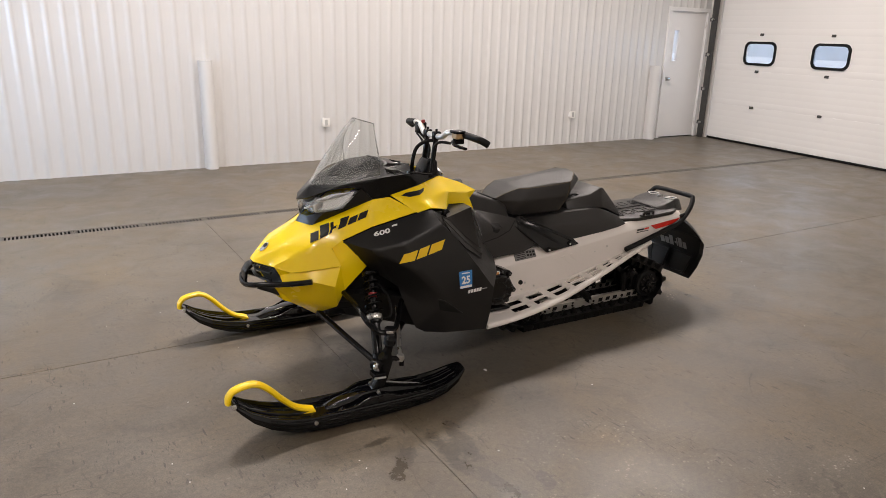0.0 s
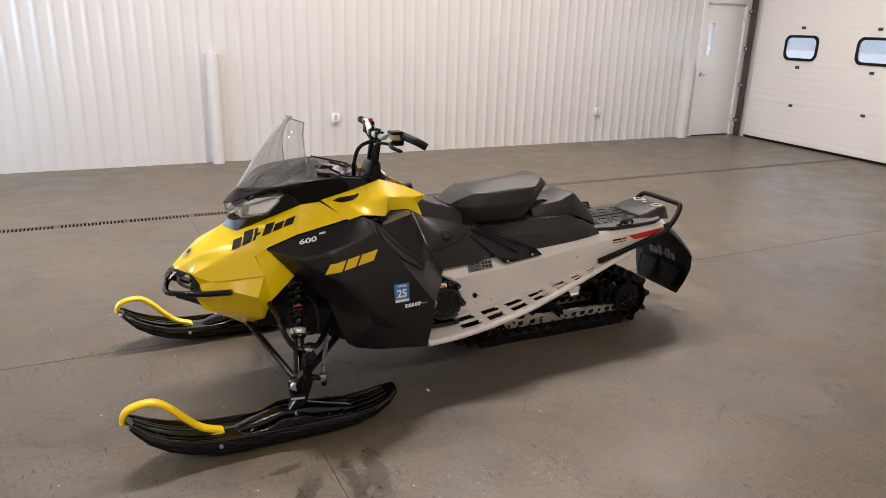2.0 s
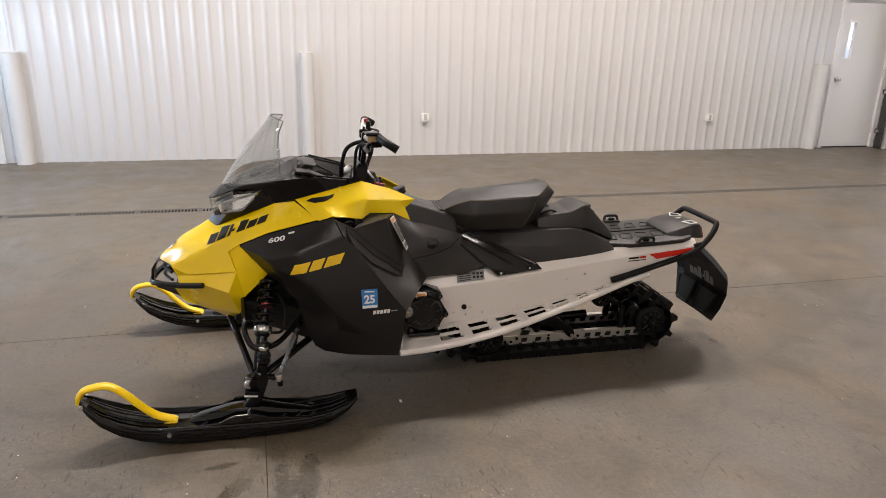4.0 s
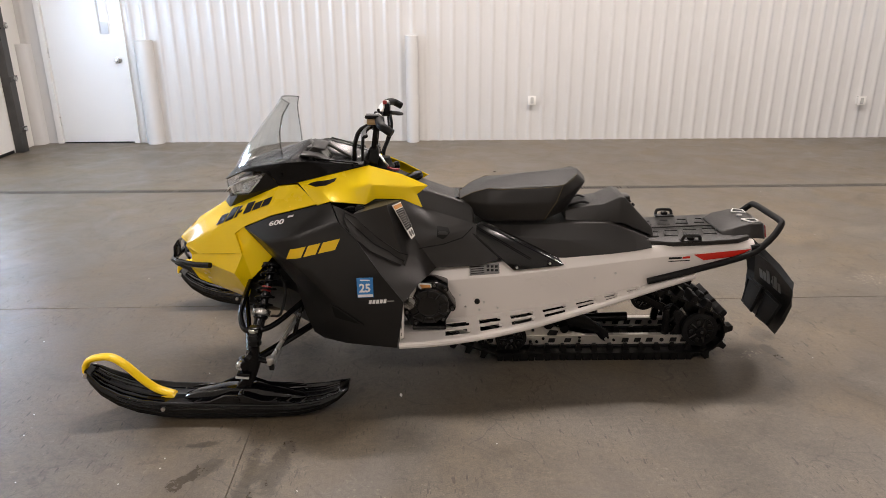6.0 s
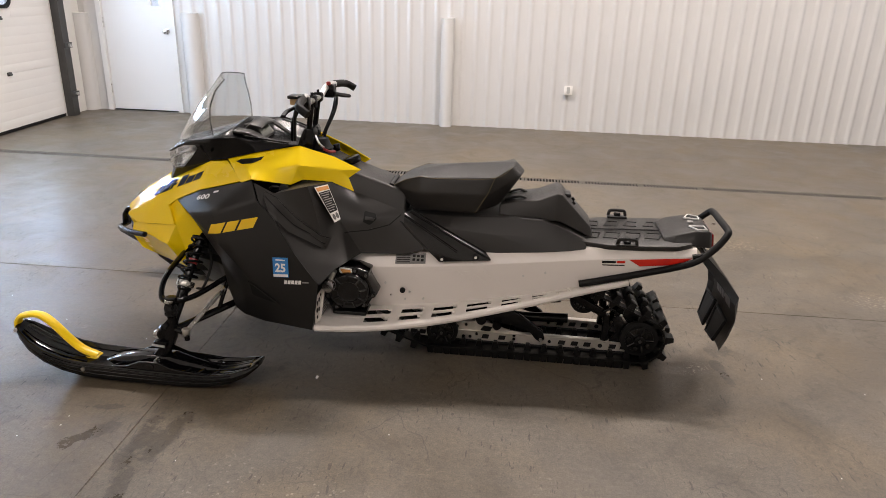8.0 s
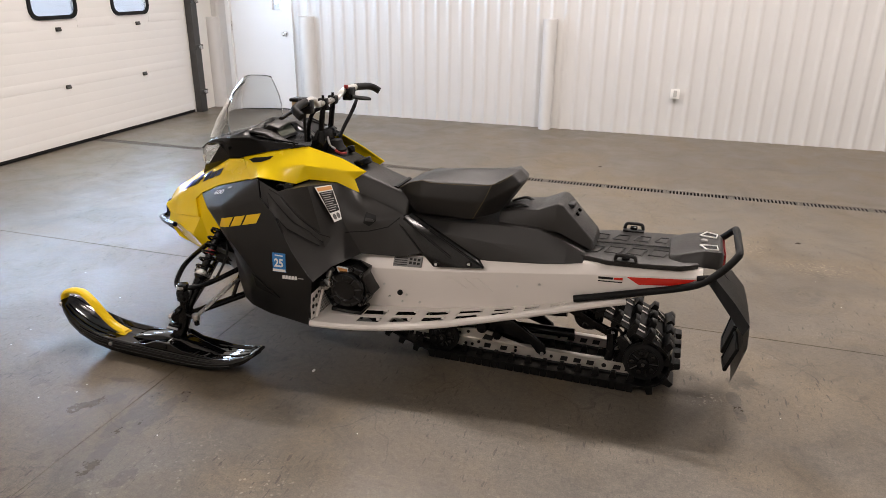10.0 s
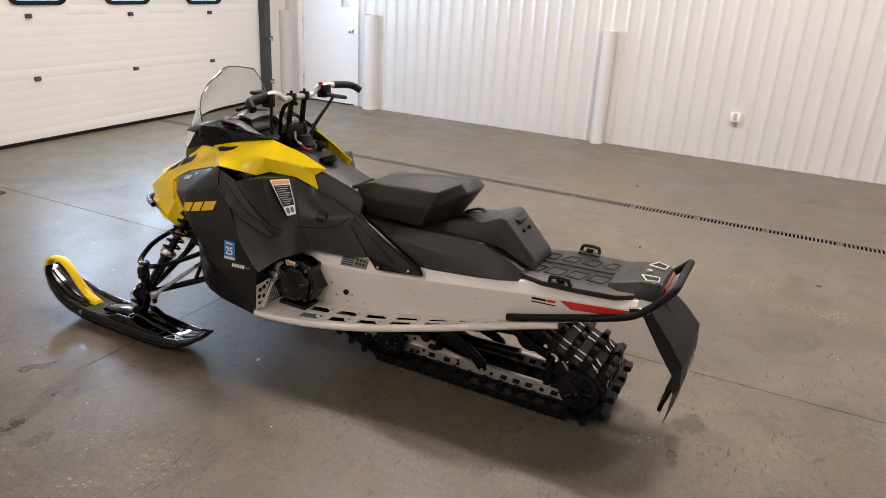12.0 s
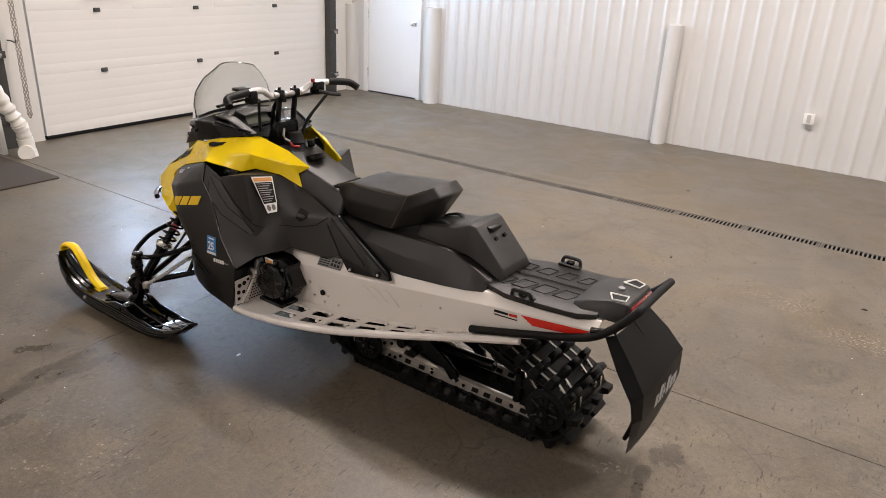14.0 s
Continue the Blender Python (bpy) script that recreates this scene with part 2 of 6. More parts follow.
SEAT_VINYL = material("black_seat_vinyl", (0.0140, 0.0127, 0.0115), 0.44, var=0.22, scale=9, bump=0.3, bscale=500, spec=0.42)
STITCH = material("ochre_stitching", (0.14, 0.105, 0.05), 0.8, var=0.2)
SILVER = material("warm_silver_tunnel", (0.75, 0.705, 0.665), 0.40, 0.06, var=0.06, scale=3.5, bump=0.06, bscale=200)
RAIL_METAL = material("bare_aluminium_rail", (0.62, 0.59, 0.54), 0.34, 0.75, var=0.2, scale=14, bump=0.1)
BAR_METAL = material("bare_handlebar_metal", (0.70, 0.69, 0.67), 0.30, 0.45, var=0.08, scale=20)
ALUMINIUM = material("polished_aluminium", (0.52, 0.51, 0.49), 0.28, 0.95, var=0.08, scale=20)
TRACK_RUBBER = material("track_rubber", (0.0040, 0.0039, 0.0038), 0.40, var=0.35, scale=25, bump=0.25, bscale=150, spec=0.22)
CLIP_STEEL = material("track_clip_steel", (0.66, 0.64, 0.60), 0.25, 1.0, var=0.15, scale=40)
RED = material("red_reflector", (0.62, 0.022, 0.012), 0.22, var=0.08, scale=60, coat=0.4)
TAIL_RED = material("tail_light_red", (0.20, 0.010, 0.010), 0.12, var=0.1, coat=0.6)
WHITE_INK = material("white_print", (0.80, 0.79, 0.77), 0.4, var=0.03)
BLACK_INK = material("black_print", (0.008, 0.008, 0.008), 0.55, var=0.05, spec=0.25)
POD_BLACK = material("satin_black_fairing", (0.0045, 0.0045, 0.005), 0.26, var=0.2, scale=6, rvar=0.04, bump=0.05, bscale=300, spec=0.24)
YELLOW_INK = material("yellow_print", (0.82, 0.53, 0.008), 0.35, var=0.03)
ORANGE_INK = material("orange_print", (0.70, 0.33, 0.10), 0.4, var=0.03)
GREY_INK = material("grey_print", (0.32, 0.31, 0.30), 0.45, var=0.1)
LABEL_GREY = material("label_grey_print", (0.15, 0.145, 0.14), 0.4, var=0.2, scale=40)
BLUE_INK = material("blue_print", (0.03, 0.20, 0.52), 0.35, var=0.06)
AMBER = material("amber_reservoir", (0.40, 0.27, 0.13), 0.3, var=0.15)
KILL_RED = material("red_switch", (0.30, 0.02, 0.018), 0.35)
SHIELD = glass_material("smoked_shield", (0.80, 0.81, 0.80), 0.02, 1.32)
LENS = glass_material("headlight_lens", (0.90, 0.91, 0.92), 0.03)
REFLECTOR = material("headlight_reflector", (0.93, 0.94, 0.95), 0.10, 0.85, var=0.05, rvar=0.03)
DEBRIS = material("pale_debris", (0.72, 0.71, 0.68), 0.7)
GLOW_SCREEN = material("gauge_screen", (0.10, 0.11, 0.085), 0.12, var=0.1)


# ---- mesh helpers ----
def finish(bm, name, mat, angle=32):
    """The bmesh as mesh data, smooth but for edges sharper than angle."""
    bmesh.ops.recalc_face_normals(bm, faces=bm.faces)
    me = bpy.data.meshes.new(name)
    bm.to_mesh(me)
    bm.free()
    for poly in me.polygons:
        poly.use_smooth = True
    me.set_sharp_from_angle(angle=radians(angle))
    for k in mat if isinstance(mat, (list, tuple)) else [mat]:
        me.materials.append(k)
    return me


def part(name, bm, mat, parent, label="", angle=32):
    ob = new(name, finish(bm, name, mat, angle))
    ob.parent = parent
    return tagged(ob, label)


def thing(name, label, category, m=None, group="", kind=""):
    """An Empty at a thing's base."""
    ob = new(name)
    ob.empty_display_size = 0.1
    if m is not None:
        ob.matrix_world = m
    return tagged(ob, label, category, group, kind)


def add_box(bm, x0, x1, y0, y1, z0, z1):
    v = [bm.verts.new((x, y, z)) for x in (x0, x1) for y in (y0, y1) for z in (z0, z1)]
    for q in ((0, 1, 3, 2), (4, 6, 7, 5), (0, 4, 5, 1), (2, 3, 7, 6), (0, 2, 6, 4), (1, 5, 7, 3)):
        bm.faces.new([v[i] for i in q])
    return v


def box(x0, x1, y0, y1, z0, z1, bev=0.0, seg=2):
    bm = bmesh.new()
    add_box(bm, x0, x1, y0, y1, z0, z1)
    if bev:
        bevel(bm, bev, seg)
    return bm


def bevel(bm, width, seg=2, least=15):
    bm.normal_update()
    es = [e for e in bm.edges if len(e.link_faces) == 2 and e.calc_face_angle(0) > radians(least)]
    bmesh.ops.bevel(bm, geom=es, offset=width, segments=seg, affect="EDGES", clamp_overlap=True, profile=0.5)


def smooth_path(pts, n=6):
    """A rounded line through the points."""
    p = [Vector(q) for q in pts]
    p = [2 * p[0] - p[1]] + p + [2 * p[-1] - p[-2]]
    out = []
    for i in range(1, len(p) - 2):
        a, b, c, d = p[i - 1:i + 3]
        for k in range(n):
            t = k / n
            out.append(0.5 * (2 * b + (c - a) * t + (2 * a - 5 * b + 4 * c - d) * t * t + (3 * b - a - 3 * c + d) * t ** 3))
    out.append(p[-2])
    return out


def add_tube(bm, pts, r, seg=10, flat=1.0, up=None):
    """A rod along the points; r may be a list; flat squeezes it along its second axis."""
    p = [Vector(q) for q in pts]
    rs = r if isinstance(r, (list, tuple)) else [r] * len(p)
    t0 = (p[1] - p[0]).normalized()
    nrm = Vector(up) if up else (Vector((0, 0, 1)) if abs(t0.z) < 0.9 else Vector((1, 0, 0)))
    rings = []
    for i, q in enumerate(p):
        t = (p[min(i + 1, len(p) - 1)] - p[max(i - 1, 0)]).normalized()
        nrm = (nrm - t * nrm.dot(t)).normalized()
        b = t.cross(nrm)
        rings.append([bm.verts.new(q + rs[i] * (math.cos(a) * b + math.sin(a) * flat * nrm)) for a in (2 * math.pi * k / seg for k in range(seg))])
    for a, b in zip(rings[:-1], rings[1:]):
        for k in range(seg):
            bm.faces.new((a[k], a[(k + 1) % seg], b[(k + 1) % seg], b[k]))
    bm.faces.new(rings[0][::-1])
    bm.faces.new(rings[-1])


def tube(pts, r, seg=10, n=0, flat=1.0, up=None):
    bm = bmesh.new()
    add_tube(bm, smooth_path(pts, n) if n else pts, r, seg, flat, up)
    return bm


def add_prism(bm, outline, v0, v1, axis="y"):
    """A slab: an outline of (x, z) pushed from y = v0 to v1 (axis z: of (x, y), axis x: of (y, z))."""
    put = {"y": lambda a, b, c: (a, c, b), "z": lambda a, b, c: (a, b, c), "x": lambda a, b, c: (c, a, b)}[axis]
    lo = [bm.verts.new(put(a, b, v0)) for a, b in outline]
    hi = [bm.verts.new(put(a, b, v1)) for a, b in outline]
    bm.faces.new(lo)
    bm.faces.new(hi[::-1])
    for i in range(len(lo)):
        j = (i + 1) % len(lo)
        bm.faces.new((lo[i], hi[i], hi[j], lo[j]))


def prism(outline, v0, v1, axis="y", bev=0.0, seg=2):
    bm = bmesh.new()
    add_prism(bm, outline, v0, v1, axis)
    if bev:
        bevel(bm, bev, seg)
    return bm


def disc(centre, axis, r, depth, seg=20, bev=0.0):
    """A short cylinder, its middle at centre, along axis."""
    c, a = Vector(centre), Vector(axis).normalized()
    bm = bmesh.new()
    add_tube(bm, [c - a * depth / 2, c + a * depth / 2], r, seg)
    if bev:
        bevel(bm, bev, 2, 50)
    return bm


def loft(rings, bev=0.0, seg=2, close=True):
    bm = bmesh.new()
    vs = [[bm.verts.new(q) for q in ring] for ring in rings]
    n = len(vs[0])
    for a, b in zip(vs[:-1], vs[1:]):
        for k in range(n if close else n - 1):
            bm.faces.new((a[k], a[(k + 1) % n], b[(k + 1) % n], b[k]))
    if close:
        bm.faces.new(vs[0][::-1])
        bm.faces.new(vs[-1])
    if bev:
        bevel(bm, bev, seg)
    return bm


def shell(points, faces, thick=0.005, bev=0.006, sides=(-1,), seg=2):
    """A faceted moulded panel: named corners (u, half width, w) and faces of names, on one or both sides, joined on the middle line."""
    bm = bmesh.new()
    made = {}

    def corner(k, s):
        u, v, w = points[k]
        key = (k, s if v else 0)
        if key not in made:
            made[key] = bm.verts.new((u, s * v, w))
        return made[key]

    for s in sides:
        for f in faces:
            vs = [corner(k, s) for k in f.split()]
            vs = list(dict.fromkeys(vs))
            if len(vs) > 2:
                try:
                    bm.faces.new(vs)
                except ValueError:
                    pass
    bmesh.ops.recalc_face_normals(bm, faces=bm.faces)
    bmesh.ops.triangulate(bm, faces=[f for f in bm.faces if len(f.verts) > 4])
    if bev:
        bevel(bm, bev, seg, 6)
    bmesh.ops.recalc_face_normals(bm, faces=bm.faces)
    if thick:
        bmesh.ops.solidify(bm, geom=bm.faces[:], thickness=thick)
    return bm


def moulded(points, faces, thick=0.005, sides=(-1,), level=3, firm=1.0):
    """Like shell, but softly rounded: creases keep the ridges, outlines keep their corners."""
    bm = shell(points, faces, 0, 0, sides)
    bm.normal_update()
    ce, cv = bm.edges.layers.float.new("crease_edge"), bm.verts.layers.float.new("crease_vert")
    for e in bm.edges:
        if len(e.link_faces) != 2:
            e[ce] = 1.0
        else:
            a = math.degrees(e.calc_face_angle(0))
            e[ce] = min(1.0, firm * (0.0 if a < 6 else 0.62 if a < 20 else 0.75 if a < 35 else 0.85))
    for v in bm.verts:
        v[cv] = 1.0 if sum(len(e.link_faces) == 1 for e in v.link_edges) == 2 else 0.3
    me = bpy.data.meshes.new("cage")
    bm.to_mesh(me)
    bm.free()
    ob = bpy.data.objects.new("cage", me)
    scene.collection.objects.link(ob)
    md = ob.modifiers.new("round", "SUBSURF")
    md.levels = md.render_levels = level
    bpy.context.view_layer.update()
    fine_mesh = bpy.data.meshes.new_from_object(ob.evaluated_get(bpy.context.evaluated_depsgraph_get()))
    bpy.data.objects.remove(ob)
    bm = bmesh.new()
    bm.from_mesh(fine_mesh)
    bpy.data.meshes.remove(fine_mesh)
    bpy.data.meshes.remove(me)
    bmesh.ops.recalc_face_normals(bm, faces=bm.faces)
    if thick:
        bmesh.ops.solidify(bm, geom=bm.faces[:], thickness=thick)
    return bm


def rounded(x0, x1, y0, y1, r, n=4):
    """A rectangle's outline with rounded corners."""
    out = []
    for cx, cy, a in ((x1 - r, y1 - r, 0), (x0 + r, y1 - r, 90), (x0 + r, y0 + r, 180), (x1 - r, y0 + r, 270)):
        out += [(cx + r * math.cos(radians(a + 90 * k / n)), cy + r * math.sin(radians(a + 90 * k / n))) for k in range(n + 1)]
    return out


def ring_frame(outer, inner, v0, v1, axis="y"):
    """A frame between two outlines of the same count, pushed from v0 to v1."""
    put = {"y": lambda a, b, c: (a, c, b), "z": lambda a, b, c: (a, b, c), "x": lambda a, b, c: (c, a, b)}[axis]
    bm = bmesh.new()
    loops = [[bm.verts.new(put(a, b, v)) for a, b in o] for o, v in ((outer, v0), (outer, v1), (inner, v1), (inner, v0))]
    n = len(outer)
    for a, b in zip(loops, loops[1:] + loops[:1]):
        for k in range(n):
            bm.faces.new((a[k], a[(k + 1) % n], b[(k + 1) % n], b[k]))
    return bm


# ---- the hall ----
X0, X1, Y0, Y1, H = -2.25, 10.32, -4.5, 0.0, 4.8
# the ribbed wall stands at y = Y1 of this frame, a little askew to the rest
NORTH = Matrix.Translation((0, 8.56, 0)) @ Matrix.Rotation(radians(-0.8), 4, "Z")


def joint_y(x):
    return 3.722 - 0.006 * x


def joint_x(y):
    return 1.547 - 0.003 * y


def drain_y(x):
    return 6.24 - 0.012 * x


floor = thing("floor", "grey sealed concrete floor with saw cuts and a drain", "floor", kind="structure")


def slab(x0, x1, lo, hi):
    """One bay of the floor between two lines y = lo(x) and hi(x); x0 and x1 are lines x(y)."""
    bm = bmesh.new()
    pts = [(x0(lo(0)), lo(x0(lo(0)))), (x1(lo(0)), lo(x1(lo(0)))), (x1(hi(0)), hi(x1(hi(0)))), (x0(hi(0)), hi(x0(hi(0))))]
    add_prism(bm, pts, -0.10, 0.0, "z")
    bevel(bm, 0.0015, 1)
    part("slab", bm, CONCRETE, floor)


_west, _east = (lambda y: X0 - 0.6), (lambda y: X1 + 0.5)
_cut_w, _cut_e = (lambda y: joint_x(y) - 0.0008), (lambda y: joint_x(y) + 0.0008)
for _lo, _hi in (((lambda x: Y0), (lambda x: joint_y(x) - 0.0018)),
                 ((lambda x: joint_y(x) + 0.0018), (lambda x: drain_y(x) - 0.055)),
                 ((lambda x: drain_y(x) + 0.055), (lambda x: 8.85))):
    if _hi(0) > 8:
        slab(_west, _east, _lo, _hi)
    else:
        slab(_west, _cut_w, _lo, _hi)
        slab(_cut_e, _east, _lo, _hi)
# pit and side strips are near black: the drain's shade is put into colour
part("drain_pit", box(X0 - 0.5, X1 + 0.4, 5.95, 6.4, -0.16, -0.11), PIT, floor)
for _o in (-.0535, .0495):
    part("drain_shade_strip", prism([(X0 - 0.5, drain_y(X0 - 0.5) + _o), (X1 + 0.4, drain_y(X1 + 0.4) + _o), (X1 + 0.4, drain_y(X1 + 0.4) + _o + .004), (X0 - 0.5, drain_y(X0 - 0.5) + _o + .004)], -.115, -.006, "z"), PIT, floor)
part("joint_filler", box(X0 - 0.5, X1 + 0.4, Y0, 5.9, -0.03, -0.0035), JOINT, floor)

ground = new("ground", finish(box(-70, 80, -70, 80, -0.4, -0.2), "ground", YARD))
tagged(ground, "pale open yard outside the hall", "ground", kind="structure")
# added backdrop, made up so that the windows look out on something pale
backdrop_bm = bmesh.new()
for _a in ((-70, -66, -70, 80), (76, 80, -70, 80), (-66, 76, 76, 80)):
    add_box(backdrop_bm, *_a, -0.2, 24)
tagged(new("backdrop", finish(backdrop_bm, "backdrop", YARD)), "added pale backdrop far beyond the yard", "backdrop", kind="structure")


def corrugated(x0, x1, z0, z1, y):
    """Ribbed liner sheet: a flat pan with a soft rounded rib every 152 mm, 0.1 m thick in all."""
    prof = []
    x = x0
    k = 0
    while x < x1 - 0.15:
        j = 0.002 * math.sin(k * 2.3)
        prof += [(x, y)] + [(x + 0.034 + j + 0.084 * q / 8, y - 0.0078 * (1 - math.cos(2 * math.pi * q / 8))) for q in range(9)]
        x += 0.152
        k += 1
    prof += [(x1, y), (x1, y + 0.1), (x0, y + 0.1)]
    return prism(prof, z0, z1, "z")


DL0, DL1, DR0, DR1, DTOP = -2.005, -1.165, 9.385, 10.215, 2.01
FR = 0.06
wall_north = thing("wall_north", "white ribbed steel wall with wall guards", "wall", NORTH, kind="structure")
for _a, _b, _z0, _z1 in ((X0 - 0.35, DL0 - FR, 0, H), (DL0 - FR, DL1 + FR, DTOP + FR, H), (DL1 + FR, DR0 - FR, 0, H),
                         (DR0 - FR, DR1 + FR, DTOP + FR, H), (DR1 + FR, X1 + 0.4, 0, H)):
    part("liner_sheet", corrugated(_a, _b, _z0, _z1, Y1), WALL_WHITE, wall_north, angle=50)

wall_south = new("wall_south", finish(box(X0 - 0.2, X1 + 0.4, Y0 - 0.2, Y0, 0, H), "wall_south", PLAIN_WALL))
tagged(wall_south, "plain white wall on the entrance side", "wall", kind="structure")
ceiling = new("ceiling", finish(box(X0 - 0.4, X1 + 0.5, Y0 - 0.2, 9.0, H, H + 0.15), "ceiling", CEILING_WHITE))
tagged(ceiling, "plain white ceiling over the hall", "ceiling", kind="structure")


def wall_guard(x, half, z, name="wall_guard"):
    """A folded sheet over a post foot: rounded front, flat top."""
    prof = [(x - half, Y1)] + [(x - half * math.cos(math.pi * k / 12), Y1 - 0.065 - 0.075 * math.sin(math.pi * k / 12)) for k in range(13)] + [(x + half, Y1)]
    bm = prism(prof, 0.0, z, "z")
    ob = new(name, finish(bm, name, SHEET_WHITE, 40))
    ob.matrix_world = NORTH
    return tagged(ob, "white sheet guard over a post against the ribbed wall", "wall guard", "wall guards", "structure")


wall_guard(2.145, 0.070, 1.215)
wall_guard(-0.90, 0.09, 1.175)
wall_guard(-2.27, 0.085, 1.14)
wall_guard(9.14, 0.08, 1.16)


def hall_door(name, x0, x1, hinge_left, label):
    d = thing(name, label, "door", NORTH, kind="structure")
    part("door_frame", ring_frame([(x0 - FR, 0), (x1 + FR, 0), (x1 + FR, DTOP + FR), (x0 - FR, DTOP + FR)],
                                  [(x0, 0.0), (x1, 0.0), (x1, DTOP), (x0, DTOP)], Y1 - 0.03, Y1 + 0.1), DOOR_WHITE, d)
    # the slit window, near the latch side
    wx = x1 - 0.175 if hinge_left else x0 + 0.185
    a, b, c, e = wx - 0.052, wx + 0.052, 1.24, 1.715
    leaf = bmesh.new()
    for q in ((x0 + 0.004, x1 - 0.004, 0.012, c), (x0 + 0.004, x1 - 0.004, e, DTOP - 0.004), (x0 + 0.004, a, c, e), (b, x1 - 0.004, c, e)):
        add_box(leaf, q[0], q[1], Y1 + 0.01, Y1 + 0.055, q[2], q[3])
    bmesh.ops.remove_doubles(leaf, verts=leaf.verts, dist=1e-5)
    lf = part("door_leaf", leaf, DOOR_WHITE, d)
    part("glazing_bead", ring_frame(rounded(a - 0.02, b + 0.02, c - 0.02, e + 0.02, 0.01), rounded(a, b, c, e, 0.005), Y1 + 0.002, Y1 + 0.012), DOOR_WHITE, lf)
    pane = part("pane", box(a, b, Y1 + 0.03, Y1 + 0.036, c, e), WINDOW_GLASS, lf)
    pane.visible_shadow = False
    kx = x1 - 0.058 if hinge_left else x0 + 0.058
    k = part("door_knob", disc((kx, Y1 + 0.002, 0.955), (0, 1, 0), 0.034, 0.016, 20, 0.004), CHROME, d, "satin steel round knob")
    part("knob_neck", disc((kx, Y1 - 0.025, 0.955), (0, 1, 0), 0.013, 0.05, 14), CHROME, k)
    part("knob_ball", loft([[(kx + r * math.cos(t), Y1 - y, 0.955 + r * math.sin(t)) for t in (math.pi * 2 * i / 16 for i in range(16))]
                            for y, r in ((0.040, 0.016), (0.046, 0.026), (0.058, 0.029), (0.068, 0.024), (0.073, 0.010))]), CHROME, k)
    hx = x0 - 0.004 if hinge_left else x1 + 0.004
    for z in (0.26, 1.035, 1.80):
        part("hinge", disc((hx, Y1 - 0.008, z), (0, 0, 1), 0.010, 0.11, 10), CHROME, d)
    part("threshold_gap", box(x0, x1, Y1 + 0.004, Y1 + 0.06, 0.0, 0.010), RUBBER, d)
    return d


hall_door("door_1", DL0, DL1, True, "white steel door with a slit window, shut")
hall_door("door_2", DR0, DR1, False, "white steel door with a slit window, shut")


def power_outlet(x, z):
    o = thing("power_outlet", "white duplex power outlet on the ribbed wall", "power outlet", NORTH @ pose(x, 0, z), "outlets on the ribbed wall")
    part("box", box(-0.042, 0.042, -0.050, -0.0, -0.045, 0.045, 0.006), OUTLET, o)
    part("cover", box(-0.048, 0.048, -0.056, -0.051, -0.052, 0.052, 0.002), OUTLET, o)
    part("socket", prism(rounded(-0.018, 0.018, -0.036, 0.036, 0.008), -0.060, -0.0562), OUTLET_DARK, o, "grey socket face")
    return o


power_outlet(3.551, 0.475)
power_outlet(7.49, 0.447)


def overhead_door(name, label, m, width, windows, hooks, near_track=-0.14):
    """A sectional door in its own frame: x along the opening, y into the hall's wall, z up."""
    d = thing(name, label, "overhead door", m, kind="structure")
    sh = 0.548
    wz0, wz1 = 1.245, 1.555
    for k in range(8):
        z0, z1 = 0.035 + k * sh, 0.035 + (k + 1) * sh - 0.0004
        bm = bmesh.new()
        prof = []
        steps = 6
        for i in range(steps):
            a = z0 + (z1 - z0) * i / steps
            b = z0 + (z1 - z0) * (i + 1) / steps
            g = 0.0007 if i else 0.0018
            prof += [(g, a), (0.0, a + 0.010), (0.0, b - 0.010), (g, b)]
        holes = [(c - 0.275, c + 0.275) for c in windows] if z0 < 1.4 < z1 else []
        cuts = [0.0] + [q for h in holes for q in h] + [width]
        for i in range(0, len(cuts), 2):
            add_prism(bm, prof + [(0.045, z1), (0.045, z0)], cuts[i], cuts[i + 1], "x")
        for a, b in holes:
            add_box(bm, a, b, 0.001, 0.045, z0, wz0)
            add_box(bm, a, b, 0.001, 0.045, wz1, z1)
        s = part("door_section", bm, SECTION_WHITE, d, angle=15)
        for c in (windows if holes else ()):
            w = part("window", ring_frame(rounded(c - 0.30, c + 0.30, wz0 - 0.022, wz1 + 0.022, 0.10, 6), rounded(c - 0.262, c + 0.262, wz0 + 0.014, wz1 - 0.014, 0.075, 6), -0.014, -0.001), RUBBER, d, "rounded window in a black rubber frame")
            pane = part("pane", prism(rounded(c - 0.268, c + 0.268, wz0 + 0.008, wz1 - 0.008, 0.08, 6), 0.012, 0.02), WINDOW_GLASS, w)
            pane.visible_shadow = False
    for c in hooks:
        for z in (0.582, 1.130, 1.678, 2.226):
            bm = box(c - 0.032, c + 0.032, -0.016, -0.001, z - 0.018, z + 0.020, 0.004)
            hk = part("section_hinge", bm, DARK_STEEL, d, "small black hinge clip")
            part("hinge_pin", disc((c, -0.018, z - 0.006), (1, 0, 0), 0.008, 0.05, 10), DARK_STEEL, hk)
    part("bottom_seal", box(0.0, width, 0.0, 0.045, 0.0, 0.035, 0.006), RUBBER, d, "black rubber bottom seal")
    for x in (near_track, width + 0.02):
        t = part("track", prism([(x, -0.09), (x + 0.12, -0.09), (x + 0.12, -0.07), (x + 0.03, -0.07), (x + 0.03, 0.03), (x, 0.03)], 0.0, 3.6, "z", 0.003, 1), DARK_STEEL, d, "dark steel guide track")
        for z in (0.25, 0.80, 1.35, 1.90, 2.45, 3.0):
            part("bracket", box(x - 0.01, x + 0.13, -0.115, -0.092, z - 0.03, z + 0.03, 0.004), DARK_STEEL, t)
            part("roller", disc((x + 0.065, -0.125, z), (0, 1, 0), 0.022, 0.03, 12), CHROME, t)
    return d


